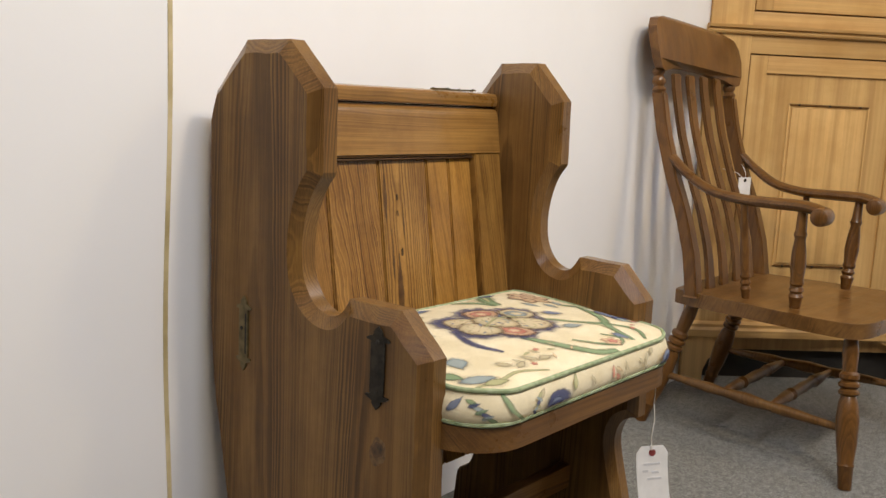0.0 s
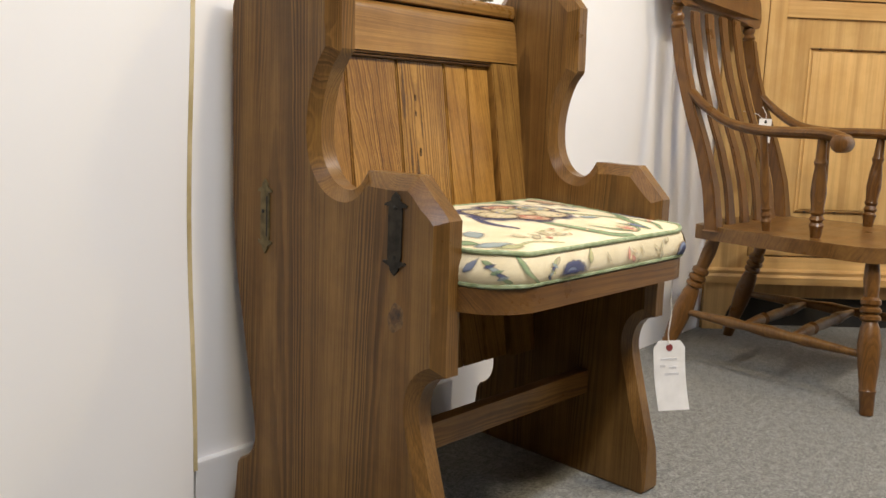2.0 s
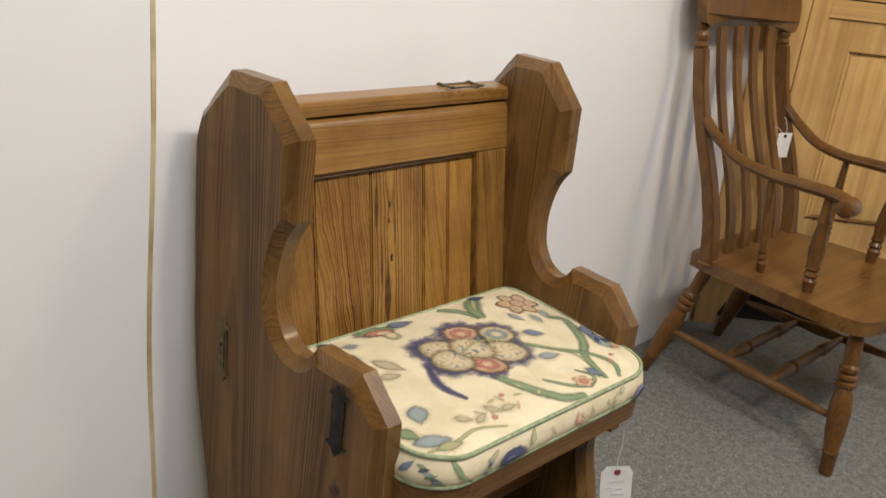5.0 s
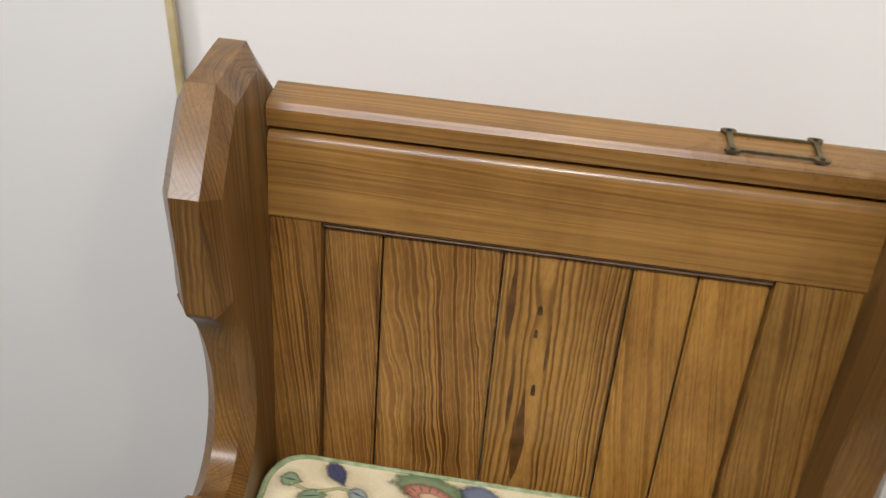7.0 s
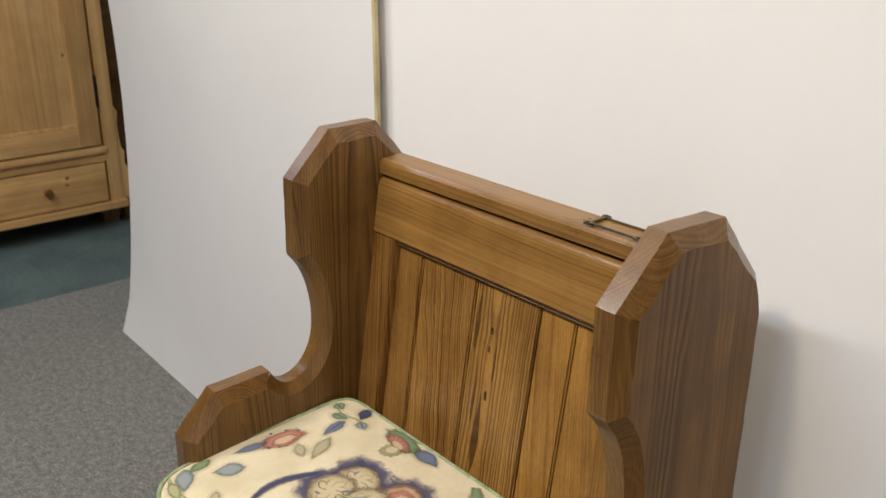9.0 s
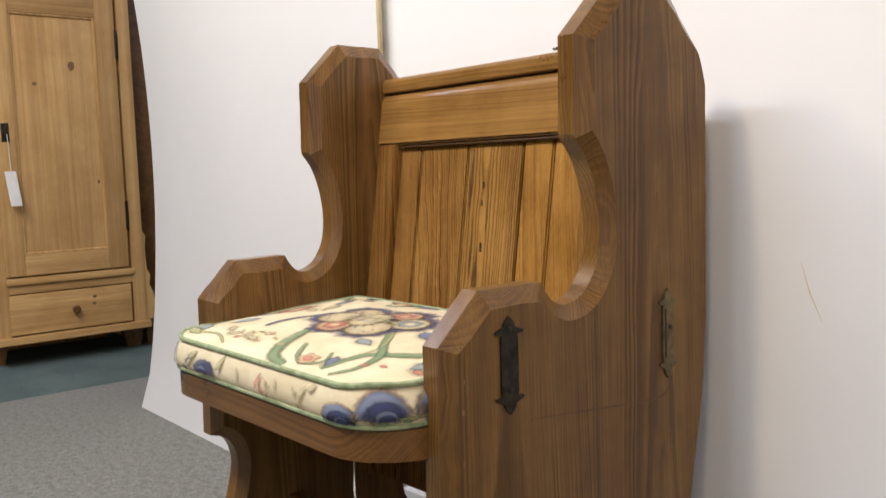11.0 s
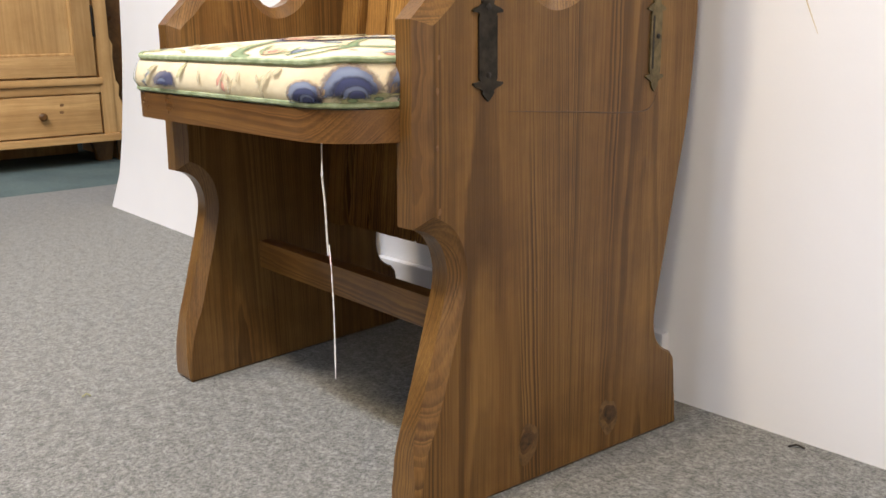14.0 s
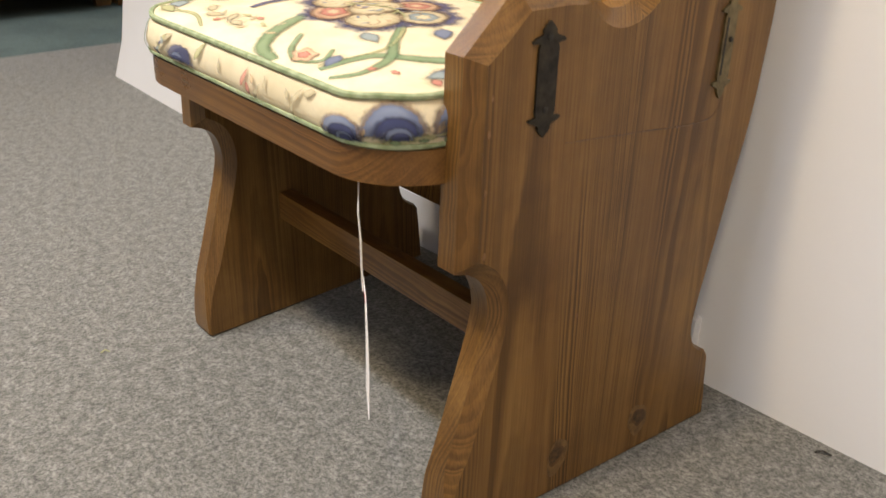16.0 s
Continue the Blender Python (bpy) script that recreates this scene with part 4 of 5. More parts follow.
def band_leaf(s, t, length, width, turn):
    """A leaf on the band, sized in metres."""
    return [(s + u, t + v / 0.046) for u, v in leaf(0, 0, length, width, turn)]


patch("leaf", fan(-0.110, 0.034, 0.18, 0.66, 14, 0.02), NAVY, 0, on_band)
patch("leaf", fan(-0.116, 0.016, 0.20, 0.46, 10), BLUE, 0.0004, on_band)
patch("leaf", band_leaf(-0.066, 0.70, 0.030, 0.011, 60), OLIVE, 0, on_band)
patch("leaf", band_leaf(-0.146, 0.72, 0.022, 0.009, 30), KHAKI, 0, on_band)
patch("leaf", band_leaf(-0.020, 0.55, 0.020, 0.006, 110), KHAKI, 0, on_band)
for s, t, l, w, a, m in ((0.034, 0.55, 0.026, 0.008, 70, ROSE), (0.044, 0.34, 0.018, 0.010, 120, ROSE), (0.050, 0.60, 0.016, 0.006, 140, OCHRE), (0.062, 0.36, 0.026, 0.007, 60, KHAKI), (0.074, 0.62, 0.016, 0.005, 100, KHAKI)):
    patch("bud", band_leaf(s, t, l, w, a), m, 0, on_band)
for s, t, l, w, a in ((0.128, 0.36, 0.026, 0.007, 100), (0.134, 0.66, 0.022, 0.007, 50), (0.152, 0.80, 0.018, 0.009, 20), (0.116, 0.60, 0.014, 0.006, 130)):
    patch("leaf", band_leaf(s, t, l, w, a), KHAKI, 0, on_band)
ribbon("stem", [(-0.218, 0.97), (-0.212, 0.75), (-0.205, 0.45), (-0.188, 0.10)], 0.009, GREEN, 0, on_band)
for i in range(7):
    patch("frond", band_leaf(-0.232 - 0.004 * i, 0.22 + 0.085 * i, 0.018, 0.0065, 20 if i % 2 else 160), (GREEN, TEAL, NAVY)[i % 3], 0.0004, on_band)
for i in range(6):
    patch("frond", band_leaf(-0.168 + 0.003 * i, 0.24 + 0.09 * i, 0.016, 0.006, 35 if i % 2 else 145), (NAVY, TEAL, OLIVE)[i % 3], 0.0004, on_band)
for s, t, l, a, m in ((-0.300, 0.45, 0.034, 70, GREEN), (-0.318, 0.55, 0.028, 110, NAVY), (-0.275, 0.62, 0.030, 50, BLUE), (-0.335, 0.40, 0.030, 85, OLIVE)):
    patch("leaf", band_leaf(s, t, l, 0.011, a), m, 0, on_band)
for s, w, t0, t1 in ((0.200, 0.024, 0.08, 0.66), (0.246, 0.030, 0.16, 0.97), (0.305, 0.031, 0.18, 0.98), (0.366, 0.030, 0.15, 0.96)):
    patch("scale_leaf", fan(s, w, t0, t1, 18), OCHRE, 0, on_band)
    patch("scale_leaf", fan(s, w * 0.92, t0, t0 + (t1 - t0) * 0.93, 18), SKY, 0.0004, on_band)
    patch("scale_leaf", fan(s + 0.003, w * 0.72, t0, t0 + (t1 - t0) * 0.66, 16), NAVY, 0.0008, on_band)
    patch("scale_leaf", fan(s + 0.005, w * 0.44, t0, t0 + (t1 - t0) * 0.40, 12), BLUE, 0.0012, on_band)
    patch("scale_leaf", fan(s + 0.006, w * 0.30, t0, t0 + (t1 - t0) * 0.28, 12), NAVY, 0.0014, on_band)
patch("scale_leaf", fan(0.292, 0.066, 0.03, 0.30, 18, 0.05), OLIVE, 0.0012, on_band)
for i in range(5):
    patch("scale_leaf", blob(0.248 + 0.022 * i, 0.15 + 0.03 * (i % 2), 0.005, 0.05), GREEN, 0.0016, on_band)

# ---- price tags ----
tag = thing("price_tag", pose(0.208, -0.528, 0.403), "white card price tag hanging on a string below the seat", "price tag")
bm = bmesh.new()
sweep(bm, [(0, 0, 0.006), (-0.002, 0, -0.03), (0.003, -0.001, -0.06), (0.001, 0.001, -0.09), (0.004, 0, -0.112)], 0.0011, 6)
part("string", bm, STRING, tag)
ca, sa = math.cos(radians(33)), math.sin(radians(33))


def card3(u, v, w):
    b = 0.012 * (v / 0.122) ** 2
    return Vector((0.006 + ca * u + sa * (w + b) + 0.010 * v / -0.122, -(sa * u) * 1.0 + ca * (w - b), -0.105 + v))


bm = bmesh.new()
O2 = [(-0.029, -0.012)] + [(-0.029, -0.012 - 0.011 * k) for k in range(1, 11)] + [(0.029, -0.122 + 0.011 * k) for k in range(0, 11)] + [(0.020, 0.0), (-0.020, 0.0)]
prism(bm, O2, card3, 0.0007)
cardob = part("card", bm, PAPER, tag)
bm = bmesh.new()
prism(bm, [(0.0062 * math.cos(a), -0.012 + 0.0062 * math.sin(a)) for a in [2 * math.pi * k / 16 for k in range(16)]], lambda u, v, w: card3(u, v, w - 0.0006), 0.0019)
part("washer", bm, RED, cardob, "dark red paper washer")
for v, u0, u1 in ((-0.032, -0.016, 0.014), (-0.044, -0.018, -0.008), (-0.047, -0.002, 0.012), (-0.058, -0.010, 0.016)):
    bm = bmesh.new()
    prism(bm, [(u0, v - 0.002), (u1, v - 0.002), (u1, v + 0.002), (u0, v + 0.002)], lambda a, b, w: card3(a, b, w - 0.0004), 0.0015)
    part("writing_bar", bm, GREYINK, cardob)

# ---- armchair ----
chair = thing("armchair", pose(1.290, -0.330, 0, 0, 0, -0.5), "dark polished elm lath-back armchair standing beside the settle", "chair")


def back_y(z):
    return float(np.interp(z, [0.36, 0.385, 0.48, 0.58, 0.68, 0.80, 0.92, 1.06], [0.140, 0.143, 0.158, 0.189, 0.230, 0.270, 0.296, 0.310]))


bm = bmesh.new()
ol = spline([(0.0, -0.302), (-0.13, -0.299), (-0.232, -0.280), (-0.262, -0.22), (-0.254, -0.06), (-0.239, 0.08), (-0.223, 0.178), (-0.19, 0.200), (0.0, 0.207)], 4)
ol = ol + [Vector((-p.x, p.y)) for p in ol[::-1][1:-1]]
prism(bm, [(p.x, p.y) for p in ol], lambda u, v, w: Vector((u, v, 0.350 + w)), 0.036)
es = [e for e in bm.edges if len(e.link_faces) == 2 and e.calc_face_angle(0) > 1.0 and abs(e.verts[0].co.z - e.verts[1].co.z) < 1e-4]
bmesh.ops.bevel(bm, geom=es, offset=0.008, segments=3, affect="EDGES")
part("seat", bm, ELMX, chair, "thick polished elm plank seat")


def strip(x0, x1, zlist, width, thick, ofs=0.0, bow=0.0):
    """A bent lath following the line of the back."""
    bm = bmesh.new()
    rows = []
    n = len(zlist)
    for i, z in enumerate(zlist):
        x = x0 + (x1 - x0) * i / (n - 1)
        w = width[i] if isinstance(width, list) else width
        y = back_y(z) + ofs
        rows.append([bm.verts.new(p) for p in ((x - w / 2, y - thick / 2, z), (x + w / 2, y - thick / 2, z), (x + w / 2, y + thick / 2, z), (x - w / 2, y + thick / 2, z))])
    for A, B in zip(rows, rows[1:]):
        for k in range(4):
            bm.faces.new((A[k], A[(k + 1) % 4], B[(k + 1) % 4], B[k]))
    bm.faces.new(rows[0]); bm.faces.new(rows[-1])
    bm.normal_update()
    es = [e for e in bm.edges if len(e.link_faces) == 2 and e.calc_face_angle(0) > 1.2]
    bmesh.ops.bevel(bm, geom=es, offset=min(0.004, thick * 0.3), segments=2, affect="EDGES")
    return bm


ZB = [0.375 + 0.0408 * i for i in range(15)]
ZP = [0.375 + 0.0372 * i for i in range(15)]
for sg in (-1, 1):
    part("post", strip(sg * 0.222, sg * 0.216, ZP, [0.042 - 0.001 * i for i in range(15)], 0.034), ELM, chair)
    bm = bmesh.new()
    turned(bm, (sg * 0.2165, back_y(0.90), 0.890), (sg * 0.2165, back_y(0.95), 0.955), [(0, 0.013), (0.15, 0.019), (0.3, 0.013), (0.42, 0.018), (0.55, 0.018), (0.7, 0.012), (0.85, 0.017), (1, 0.014)])
    part("turned_neck", bm, ELM, chair)
for x in (-0.128, -0.043, 0.043, 0.128):
    part("lath", strip(x, x * 0.97, ZB, [0.044 - 0.008 * math.sin(math.pi * i / 14) for i in range(15)], 0.011, -0.003), ELM, chair)
# crest rail: bent, with rounded upper corners
bm = bmesh.new()
half = [(0.0, 1.088), (0.11, 1.086), (0.195, 1.081), (0.236, 1.071), (0.256, 1.048), (0.262, 1.012), (0.254, 0.968), (0.240, 0.944), (0.222, 0.938), (0.15, 0.950), (0.075, 0.956), (0.0, 0.958)]
prof = [(-u, v) for u, v in half[::-1]] + half[1:-1]
prism(bm, prof, lambda u, v, w: Vector((u, back_y(v) + 0.028 * (1 - (u / 0.262) ** 2) - 0.030 + 0.12 * (v - 0.94) + w, v - 0.05 * u)), 0.024)
es = [e for e in bm.edges if len(e.link_faces) == 2 and e.calc_face_angle(0) > 1.0]
bmesh.ops.bevel(bm, geom=es, offset=0.005, segments=2, affect="EDGES")
part("crest_rail", bm, ELM, chair, "broad curved crest rail")

FRONT = [(0, 0.0145), (0.03, 0.0155), (0.14, 0.0175), (0.155, 0.020), (0.17, 0.0175), (0.3, 0.023), (0.45, 0.026), (0.56, 0.0215), (0.60, 0.0165), (0.615, 0.023), (0.635, 0.023), (0.65, 0.017), (0.665, 0.0235), (0.685, 0.0235), (0.70, 0.017), (0.715, 0.0225), (0.74, 0.0225), (0.76, 0.016), (0.88, 0.0185), (1, 0.0145)]
ARMF = [(0, 0.012), (0.10, 0.015), (0.14, 0.018), (0.17, 0.013), (0.20, 0.018), (0.24, 0.013), (0.27, 0.0175), (0.31, 0.015), (0.45, 0.019), (0.60, 0.0165), (0.72, 0.0125), (0.76, 0.016), (0.80, 0.0125), (1, 0.010)]
ARMM = [(0, 0.009), (0.08, 0.011), (0.12, 0.0135), (0.15, 0.010), (0.18, 0.0135), (0.22, 0.010), (0.25, 0.0135), (0.28, 0.0105), (0.5, 0.0125), (0.8, 0.0095), (1, 0.0085)]
for sg in (-1, 1):
    bm = bmesh.new()
    path = spline([(sg * 0.219, 0.236, 0.729), (sg * 0.221, 0.190, 0.690), (sg * 0.215, 0.125, 0.653), (sg * 0.209, 0.045, 0.638), (sg * 0.212, -0.040, 0.637), (sg * 0.214, -0.115, 0.637), (sg * 0.212, -0.158, 0.627)], 5)
    n = len(path)
    sweep(bm, path, [0.018 + 0.007 * min(1, i / (n * 0.7)) for i in range(n)], 12, squash=0.58)
    part("arm", bm, ELM, chair)
    bm = bmesh.new()
    turned(bm, (sg * 0.212 - 0.030, -0.155, 0.617), (sg * 0.212 + 0.030, -0.155, 0.617), [(0, 0.013), (0.06, 0.020), (0.2, 0.0225), (0.8, 0.0225), (0.94, 0.020), (1, 0.013)], 18)
    part("hand_scroll", bm, ELM, chair, "scrolled arm end")
    bm = bmesh.new()
    turned(bm, (sg * 0.189, -0.107, 0.383), (sg * 0.216, -0.109, 0.628), ARMF)
    part("arm_support", bm, ELM, chair)
    bm = bmesh.new()
    turned(bm, (sg * 0.176, 0.022, 0.383), (sg * 0.216, 0.034, 0.628), ARMM)
    part("arm_spindle", bm, ELM, chair)
    bm = bmesh.new()
    turned(bm, (sg * 0.262, -0.290, 0.0), (sg * 0.210, -0.250, 0.353), FRONT, 16)
    part("front_leg", bm, ELM, chair)
    bm = bmesh.new()
    turned(bm, (sg * 0.205, 0.272, 0.0), (sg * 0.168, 0.160, 0.353), FRONT, 16)
    part("rear_leg", bm, ELM, chair)
    bm = bmesh.new()
    turned(bm, (sg * 0.242, -0.275, 0.134), (sg * 0.190, 0.228, 0.142), [(0, 0.008), (0.12, 0.010), (0.3, 0.0145), (0.38, 0.012), (0.5, 0.017), (0.62, 0.012), (0.7, 0.0145), (0.88, 0.010), (1, 0.008)])
    part("side_stretcher", bm, ELMX, chair)
for y in (-0.085, 0.045):
    bm = bmesh.new()
    turned(bm, (-0.216, y, 0.138), (0.216, y, 0.138), [(0, 0.008), (0.15, 0.012), (0.25, 0.016), (0.28, 0.012), (0.31, 0.017), (0.34, 0.012), (0.5, 0.015), (0.66, 0.012), (0.69, 0.017), (0.72, 0.012), (0.75, 0.016), (0.85, 0.012), (1, 0.008)])
    part("cross_stretcher", bm, ELM, chair)
tag2 = thing("price_tag", pose(1.460, -0.133, 0.667, 0, 0, -20), "small white card tag tied to the armchair back", "price tag")
part("card", newbox(-0.025, 0.025, -0.0005, 0.0005, -0.070, 0.0), PAPER, tag2)
bm = bmesh.new()
turned(bm, (0, -0.0015, -0.009), (0, 0.0015, -0.009), [(0, 0.005), (1, 0.005)], 12)
part("eyelet", bm, IRON, tag2)
bm = bmesh.new()
sweep(bm, [(0, 0, -0.008), (0.006, 0.004, 0.012), (0.02, 0.03, 0.03), (0.03, 0.07, 0.05)], 0.0009, 5)
sweep(bm, [(0, 0, -0.008), (-0.02, 0.012, 0.012), (-0.03, 0.06, 0.02)], 0.0009, 5)
part("string", bm, STRING, tag2)

# ---- corner cupboard ----
cup = thing("corner_cupboard", pose(1.518, 0.040, 0, 0, 0, -45), "pale stripped pine corner cupboard with panelled doors", "cupboard")
CW = 0.814
part("stile", newbox(0.0, 0.129, 0.0, 0.03, 0.163, 2.0, bevel=0.003), PINE, cup)
part("stile", newbox(CW - 0.154, CW, 0.0, 0.03, 0.163, 2.0, bevel=0.003), PINE, cup)
part("rail", newbox(0.129, CW - 0.154, 0.002, 0.03, 1.031, 1.155, bevel=0.003), PINEX, cup)
part("rail", newbox(0.129, CW - 0.154, 0.002, 0.03, 0.163, 0.235, bevel=0.003), PINEX, cup)
part("rail", newbox(0.129, CW - 0.154, 0.002, 0.03, 1.86, 2.0, bevel=0.003), PINEX, cup)
for z0, z1 in ((0.240, 1.027), (1.160, 1.856)):
    dr = thing("door", Matrix(), "panelled pine cupboard door")
    dr.parent = cup
    x0, x1 = 0.132, CW - 0.157
    part("frame_stile", newbox(x0 + 0.001, x0 + 0.056, 0.004, 0.028, z0, z1, bevel=0.003), PINE, dr)
    part("frame_stile", newbox(x1 - 0.056, x1 - 0.001, 0.004, 0.028, z0, z1, bevel=0.003), PINE, dr)
    part("frame_rail", newbox(x0 + 0.056, x1 - 0.056, 0.005, 0.028, z1 - 0.052, z1, bevel=0.003), PINEX, dr)
    part("frame_rail", newbox(x0 + 0.056, x1 - 0.056, 0.005, 0.028, z0, z0 + 0.052, bevel=0.003), PINEX, dr)
    part("panel", newbox(x0 + 0.05, x1 - 0.05, 0.013, 0.022, z0 + 0.05, z1 - 0.05), PINE, dr)
    a0, a1, b0, b1 = 0.272, CW - 0.287, z0 + 0.141, z1 - 0.143
    for p, q in (((a0, b0), (a1, b0)), ((a1, b0), (a1, b1)), ((a1, b1), (a0, b1)), ((a0, b1), (a0, b0))):
        bm = bmesh.new()
        sweep(bm, [(p[0], 0.012, p[1]), (q[0], 0.012, q[1])], 0.0036, 6, up=(0, 1, 0))
        # top and bottom beads coloured dark in place of their thin shadow lines
        part("bead", bm, ELMX if p[1] == q[1] else PINE, dr)
    for x in (a0 + 0.03, (a0 + a1) / 2, a1 - 0.03):
        for z in (b0, b1):
            bm = bmesh.new()
            turned(bm, (x, 0.008, z), (x, 0.0045, z), [(0, 0.004), (0.6, 0.004), (1, 0.002)], 8)
            part("nail", bm, IRON, dr)
    part("raised_field", newbox(a0 + 0.009, a1 - 0.009, 0.009, 0.014, b0 + 0.009, b1 - 0.009, bevel=0.003), PINE, dr)
bm = bmesh.new()
prism(bm, [(0.0, 1.086), (-0.010, 1.088), (-0.013, 1.094), (-0.010, 1.100), (-0.020, 1.104), (-0.022, 1.112), (0.0, 1.114)], lambda u, v, w: Vector((-0.012 + w, u, v)), CW + 0.024)
part("waist_moulding", bm, PINEX, cup)
bm = bmesh.new()
prism(bm, [(0.0, 0.150), (-0.016, 0.150), (-0.018, 0.172), (-0.010, 0.180), (-0.012, 0.190), (0.0, 0.198)], lambda u, v, w: Vector((-0.008 + w, u, v)), CW + 0.016)
part("plinth_moulding", bm, PINEX, cup)
for x0, sg in ((0.0, 1), (CW, -1)):
    bm = bmesh.new()
    o = [(0, 0.150), (0.175, 0.150), (0.150, 0.135), (0.120, 0.130), (0.105, 0.110), (0.110, 0.092), (0.085, 0.075), (0.070, 0.040), (0.068, 0.0), (0, 0)]
    prism(bm, [(x0 + sg * u, v) for u, v in o], lambda u, v, w: Vector((u, -0.008 + w, v)), 0.026)
    part("bracket_foot", bm, PINE, cup)
part("side", newbox(0.0, 0.02, 0.03, 0.10, 0.10, 2.0), PINE, cup)
bm = bmesh.new()
prism(bm, [(0.0, 0.03), (CW, 0.03), (CW / 2 + 0.12, CW / 2 - 0.14), (CW / 2 - 0.12, CW / 2 - 0.14)], lambda u, v, w: Vector((u, v, 0.10 + w)), 1.9)
part("carcase", bm, WPINE, cup)
# black block added between the feet as the dark of the open gap
part("base_shade_block", newbox(0.07, CW - 0.07, 0.06, 0.10, 0.0, 0.15), BLACK, cup)

# ---- wardrobe ----
ward = thing("wardrobe", pose(-2.66, 0.078, 0), "pale pine single-door wardrobe with a drawer below", "wardrobe")
part("carcase", newbox(-0.50, -0.022, -0.275, 0.275, 0.10, 1.84, bevel=0.003), WPINE, ward)
for sg in (-1, 1):
    part("corner_post", newbox(-0.024, 0.0, sg * 0.262 - 0.026, sg * 0.262 + 0.026, 0.12, 1.84, bevel=0.006), WPINE, ward)
    bm = bmesh.new()
    o = [(0.0, 0.50), (0.020, 0.47), (0.012, 0.42), (0.018, 0.33), (0.034, 0.31), (0.026, 0.27), (0.044, 0.235), (0.052, 0.19), (0.040, 0.165), (0.046, 0.13), (0.0, 0.12)]
    prism(bm, [(sg * (0.262 + 0.024 + u * 0.8), v) for u, v in o], lambda u, v, w: Vector((-0.030 + w, u, v)), 0.024)
    part("scalloped_bracket", bm, WPINE, ward)
    bm = bmesh.new()
    o = [(-0.05, 0.10), (0.045, 0.10), (0.05, 0.06), (0.035, 0.0), (-0.02, 0.0), (-0.03, 0.05)]
    prism(bm, [(sg * (0.262 + u), v) for u, v in o], lambda u, v, w: Vector((-0.15 + w, u, v)), 0.034)
    # darker pine on the feet paints in the shade below the wardrobe
    part("foot", bm, SEATW, ward, "foot set back under the base, coloured dark for the shade")
part("foot", newbox(-0.50, -0.44, -0.27, 0.27, 0.0, 0.10), WPINE, ward)
door = thing("door", Matrix(), "panelled pine wardrobe door")
door.parent = ward
for y0, y1 in ((-0.243, -0.172), (0.148, 0.224)):
    part("frame_stile", newbox(-0.022, 0.004, y0, y1, 0.352, 1.74, bevel=0.004), WPINE, door)
for z0, z1 in ((0.352, 0.43), (1.345, 1.445), (1.66, 1.74)):
    part("frame_rail", newbox(-0.022, 0.003, -0.172, 0.148, z0, z1, bevel=0.004), WPINEX, door)
for z0, z1 in ((0.425, 1.35), (1.44, 1.665)):
    part("panel", newbox(-0.022, -0.008, -0.178, 0.154, z0, z1, bevel=0.004), WPINE, door)
bm = bmesh.new()
for p, q in (((-0.168, 0.434), (0.144, 0.434)), ((0.144, 0.434), (0.144, 1.341)), ((0.144, 1.341), (-0.168, 1.341)), ((-0.168, 1.341), (-0.168, 0.434))):
    sweep(bm, [(-0.006, p[0], p[1]), (-0.006, q[0], q[1])], 0.006, 6, up=(1, 0, 0))
part("bead", bm, WPINE, door)
part("hinge", newbox(-0.004, 0.009, 0.222, 0.230, 1.19, 1.30, bevel=0.002), IRON, door, "dark iron hinge")
part("hinge", newbox(-0.004, 0.009, 0.222, 0.230, 0.50, 0.62, bevel=0.002), IRON, door, "dark iron hinge")
part("lock_plate", newbox(0.003, 0.007, -0.224, -0.196, 0.86, 0.93, bevel=0.002), IRON, door, "iron escutcheon")
bm = bmesh.new()
sweep(bm, [(0.006, -0.210, 0.885), (0.026, -0.210, 0.885)], 0.004, 8)
part("key", bm, IRON, door)
for y, z, r in ((0.05, 1.153, 0.017), (-0.09, 1.08, 0.009), (0.128, 0.70, 0.007)):
    bm = bmesh.new()
    knot_disc(bm, (-0.0085, y, z), r * 0.8, 0, 0.0011, 1.2, int(r * 1e4))
    part("knot", bm, PALEKNOT, door)
part("cross_moulding", newbox(-0.024, 0.008, -0.246, 0.246, 0.318, 0.345, bevel=0.007), WPINEX, ward)
part("cross_rail", newbox(-0.024, -0.002, -0.246, 0.246, 0.285, 0.318, bevel=0.003), WPINEX, ward)
drawer = part("drawer_front", newbox(-0.024, 0.003, -0.240, 0.226, 0.128, 0.280, bevel=0.004), WPINEX, ward)
bm = bmesh.new()
turned(bm, (0.003, -0.002, 0.205), (0.030, -0.002, 0.205), [(0, 0.008), (0.4, 0.009), (0.6, 0.015), (0.85, 0.016), (1, 0.010)])
part("knob", bm, ELM, drawer, "turned brown knob")
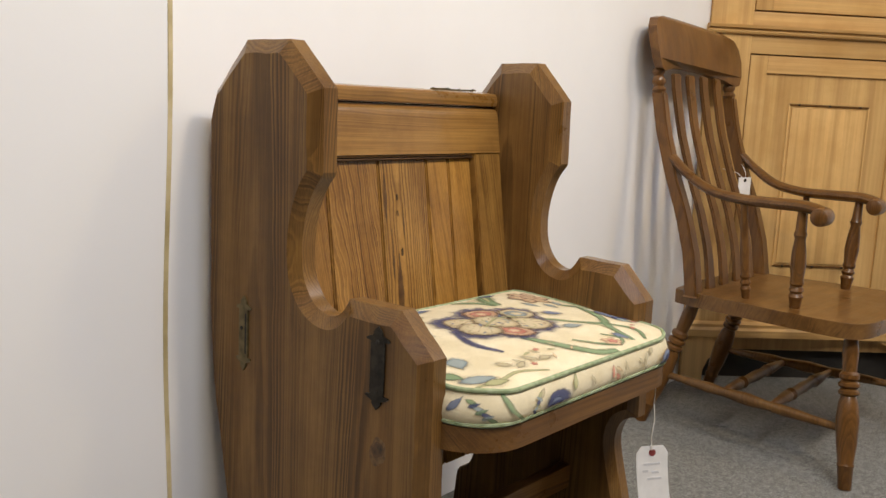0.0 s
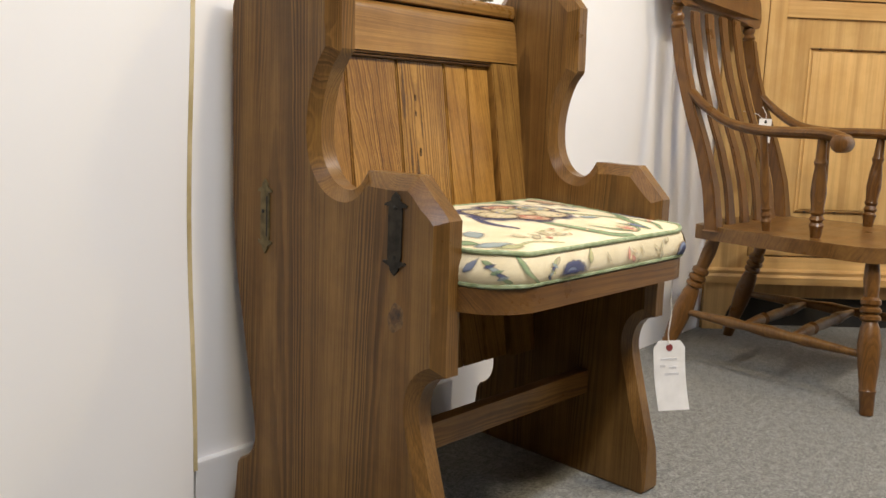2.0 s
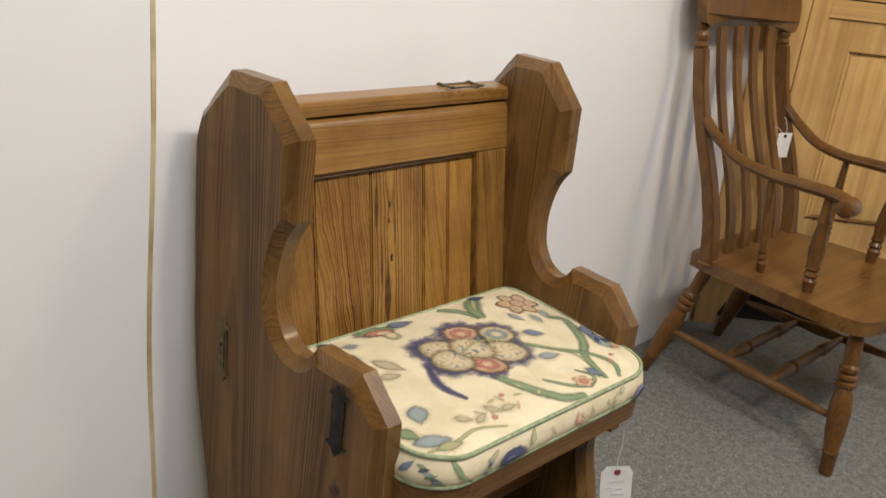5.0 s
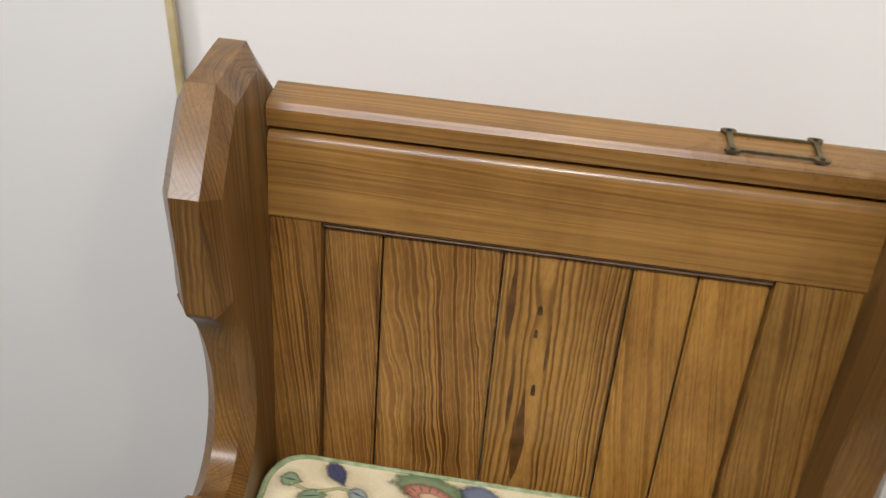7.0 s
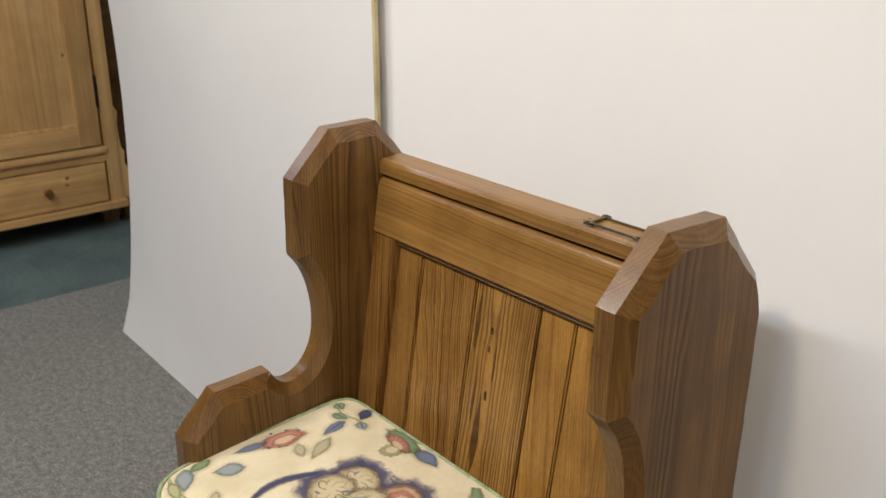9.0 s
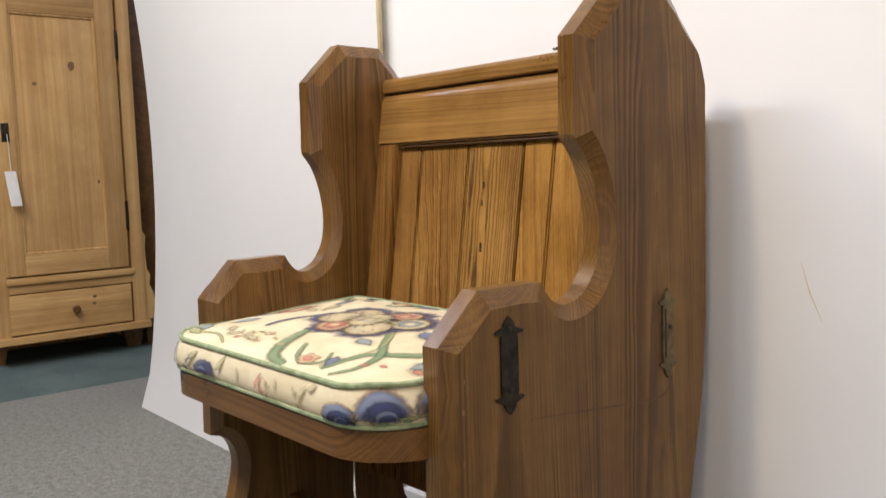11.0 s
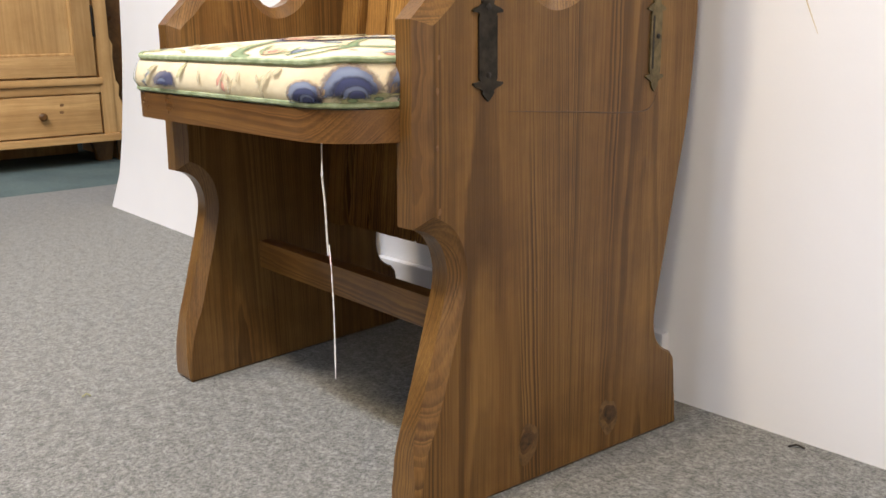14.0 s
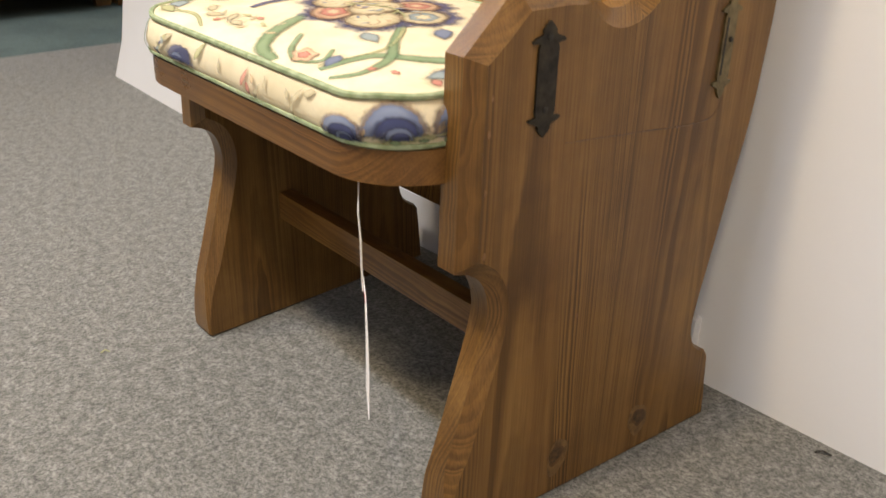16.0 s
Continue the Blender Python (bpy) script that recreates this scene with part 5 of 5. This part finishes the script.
for y, z in ((0.075, 0.218), (0.078, 0.245)):
    bm = bmesh.new()
    knot_disc(bm, (0.0022, y, z), 0.0075, 0, 0.0014, 0.9, int(z * 1e3))
    part("knot", bm, PALEKNOT, drawer)
part("base_moulding", newbox(-0.03, 0.014, -0.300, 0.300, 0.092, 0.122, bevel=0.008), WPINEX, ward)
part("cornice", newbox(-0.52, 0.03, -0.33, 0.33, 1.84, 1.90, bevel=0.012), WPINE, ward)
tag3 = thing("price_tag", pose(-2.628, -0.135, 0.885), "white card price tag hanging from the wardrobe key", "price tag")
bm = bmesh.new()
sweep(bm, [(0, 0.002, 0.002), (0.006, 0.003, -0.05), (0.008, 0.006, -0.14)], 0.0014, 5)
part("string", bm, STRING, tag3)
bm = newbox(0.006, 0.007, -0.018, 0.022, -0.265, -0.135)
for v in bm.verts:
    v.co.y += (v.co.z + 0.135) * -0.12
part("card", bm, PAPER, tag3)

# pine cabinet behind the wardrobe, only its corner shows past the board
cab = thing("pine_cabinet", pose(-2.95, 0.62, 0), "pine cabinet beyond the wardrobe, its side coloured dark for shade", "cabinet")
# side takes the dark seat pine so the colour carries the shade there
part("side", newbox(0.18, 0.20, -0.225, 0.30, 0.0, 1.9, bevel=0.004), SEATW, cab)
part("carcase", newbox(-0.25, 0.18, -0.215, 0.30, 0.0, 1.88), WPINE, cab)

# debris on the carpet along the wall
for x, y, l, a in ((0.469, -0.014, 0.010, 30), (-0.30, -0.62, 0.006, 70), (-0.78, -0.10, 0.008, 10)):
    bit = thing("lint_scrap", pose(x, y, 0.001, 0, 0, a), "tiny dark lint scrap on the carpet", "lint")
    bm = bmesh.new()
    sweep(bm, [(-l, 0, 0.001), (0, 0.002, 0.004), (l, 0, 0.001)], 0.0013, 5)
    part("scrap", bm, BLACK if a != 70 else OLIVE, bit)
# pale scratch on the wall
bm = bmesh.new()
sweep(bm, [(0.413, 0, 0.577), (0.424, 0, 0.540), (0.439, 0, 0.506)], [0.0003, 0.0008, 0.0003], 5)
for v in bm.verts:
    v.co.y += wall_y(v.co.x)
structure("wall_scratch", bm, SCRATCH, "thin yellowish scratch in the wall paint", "scratch")
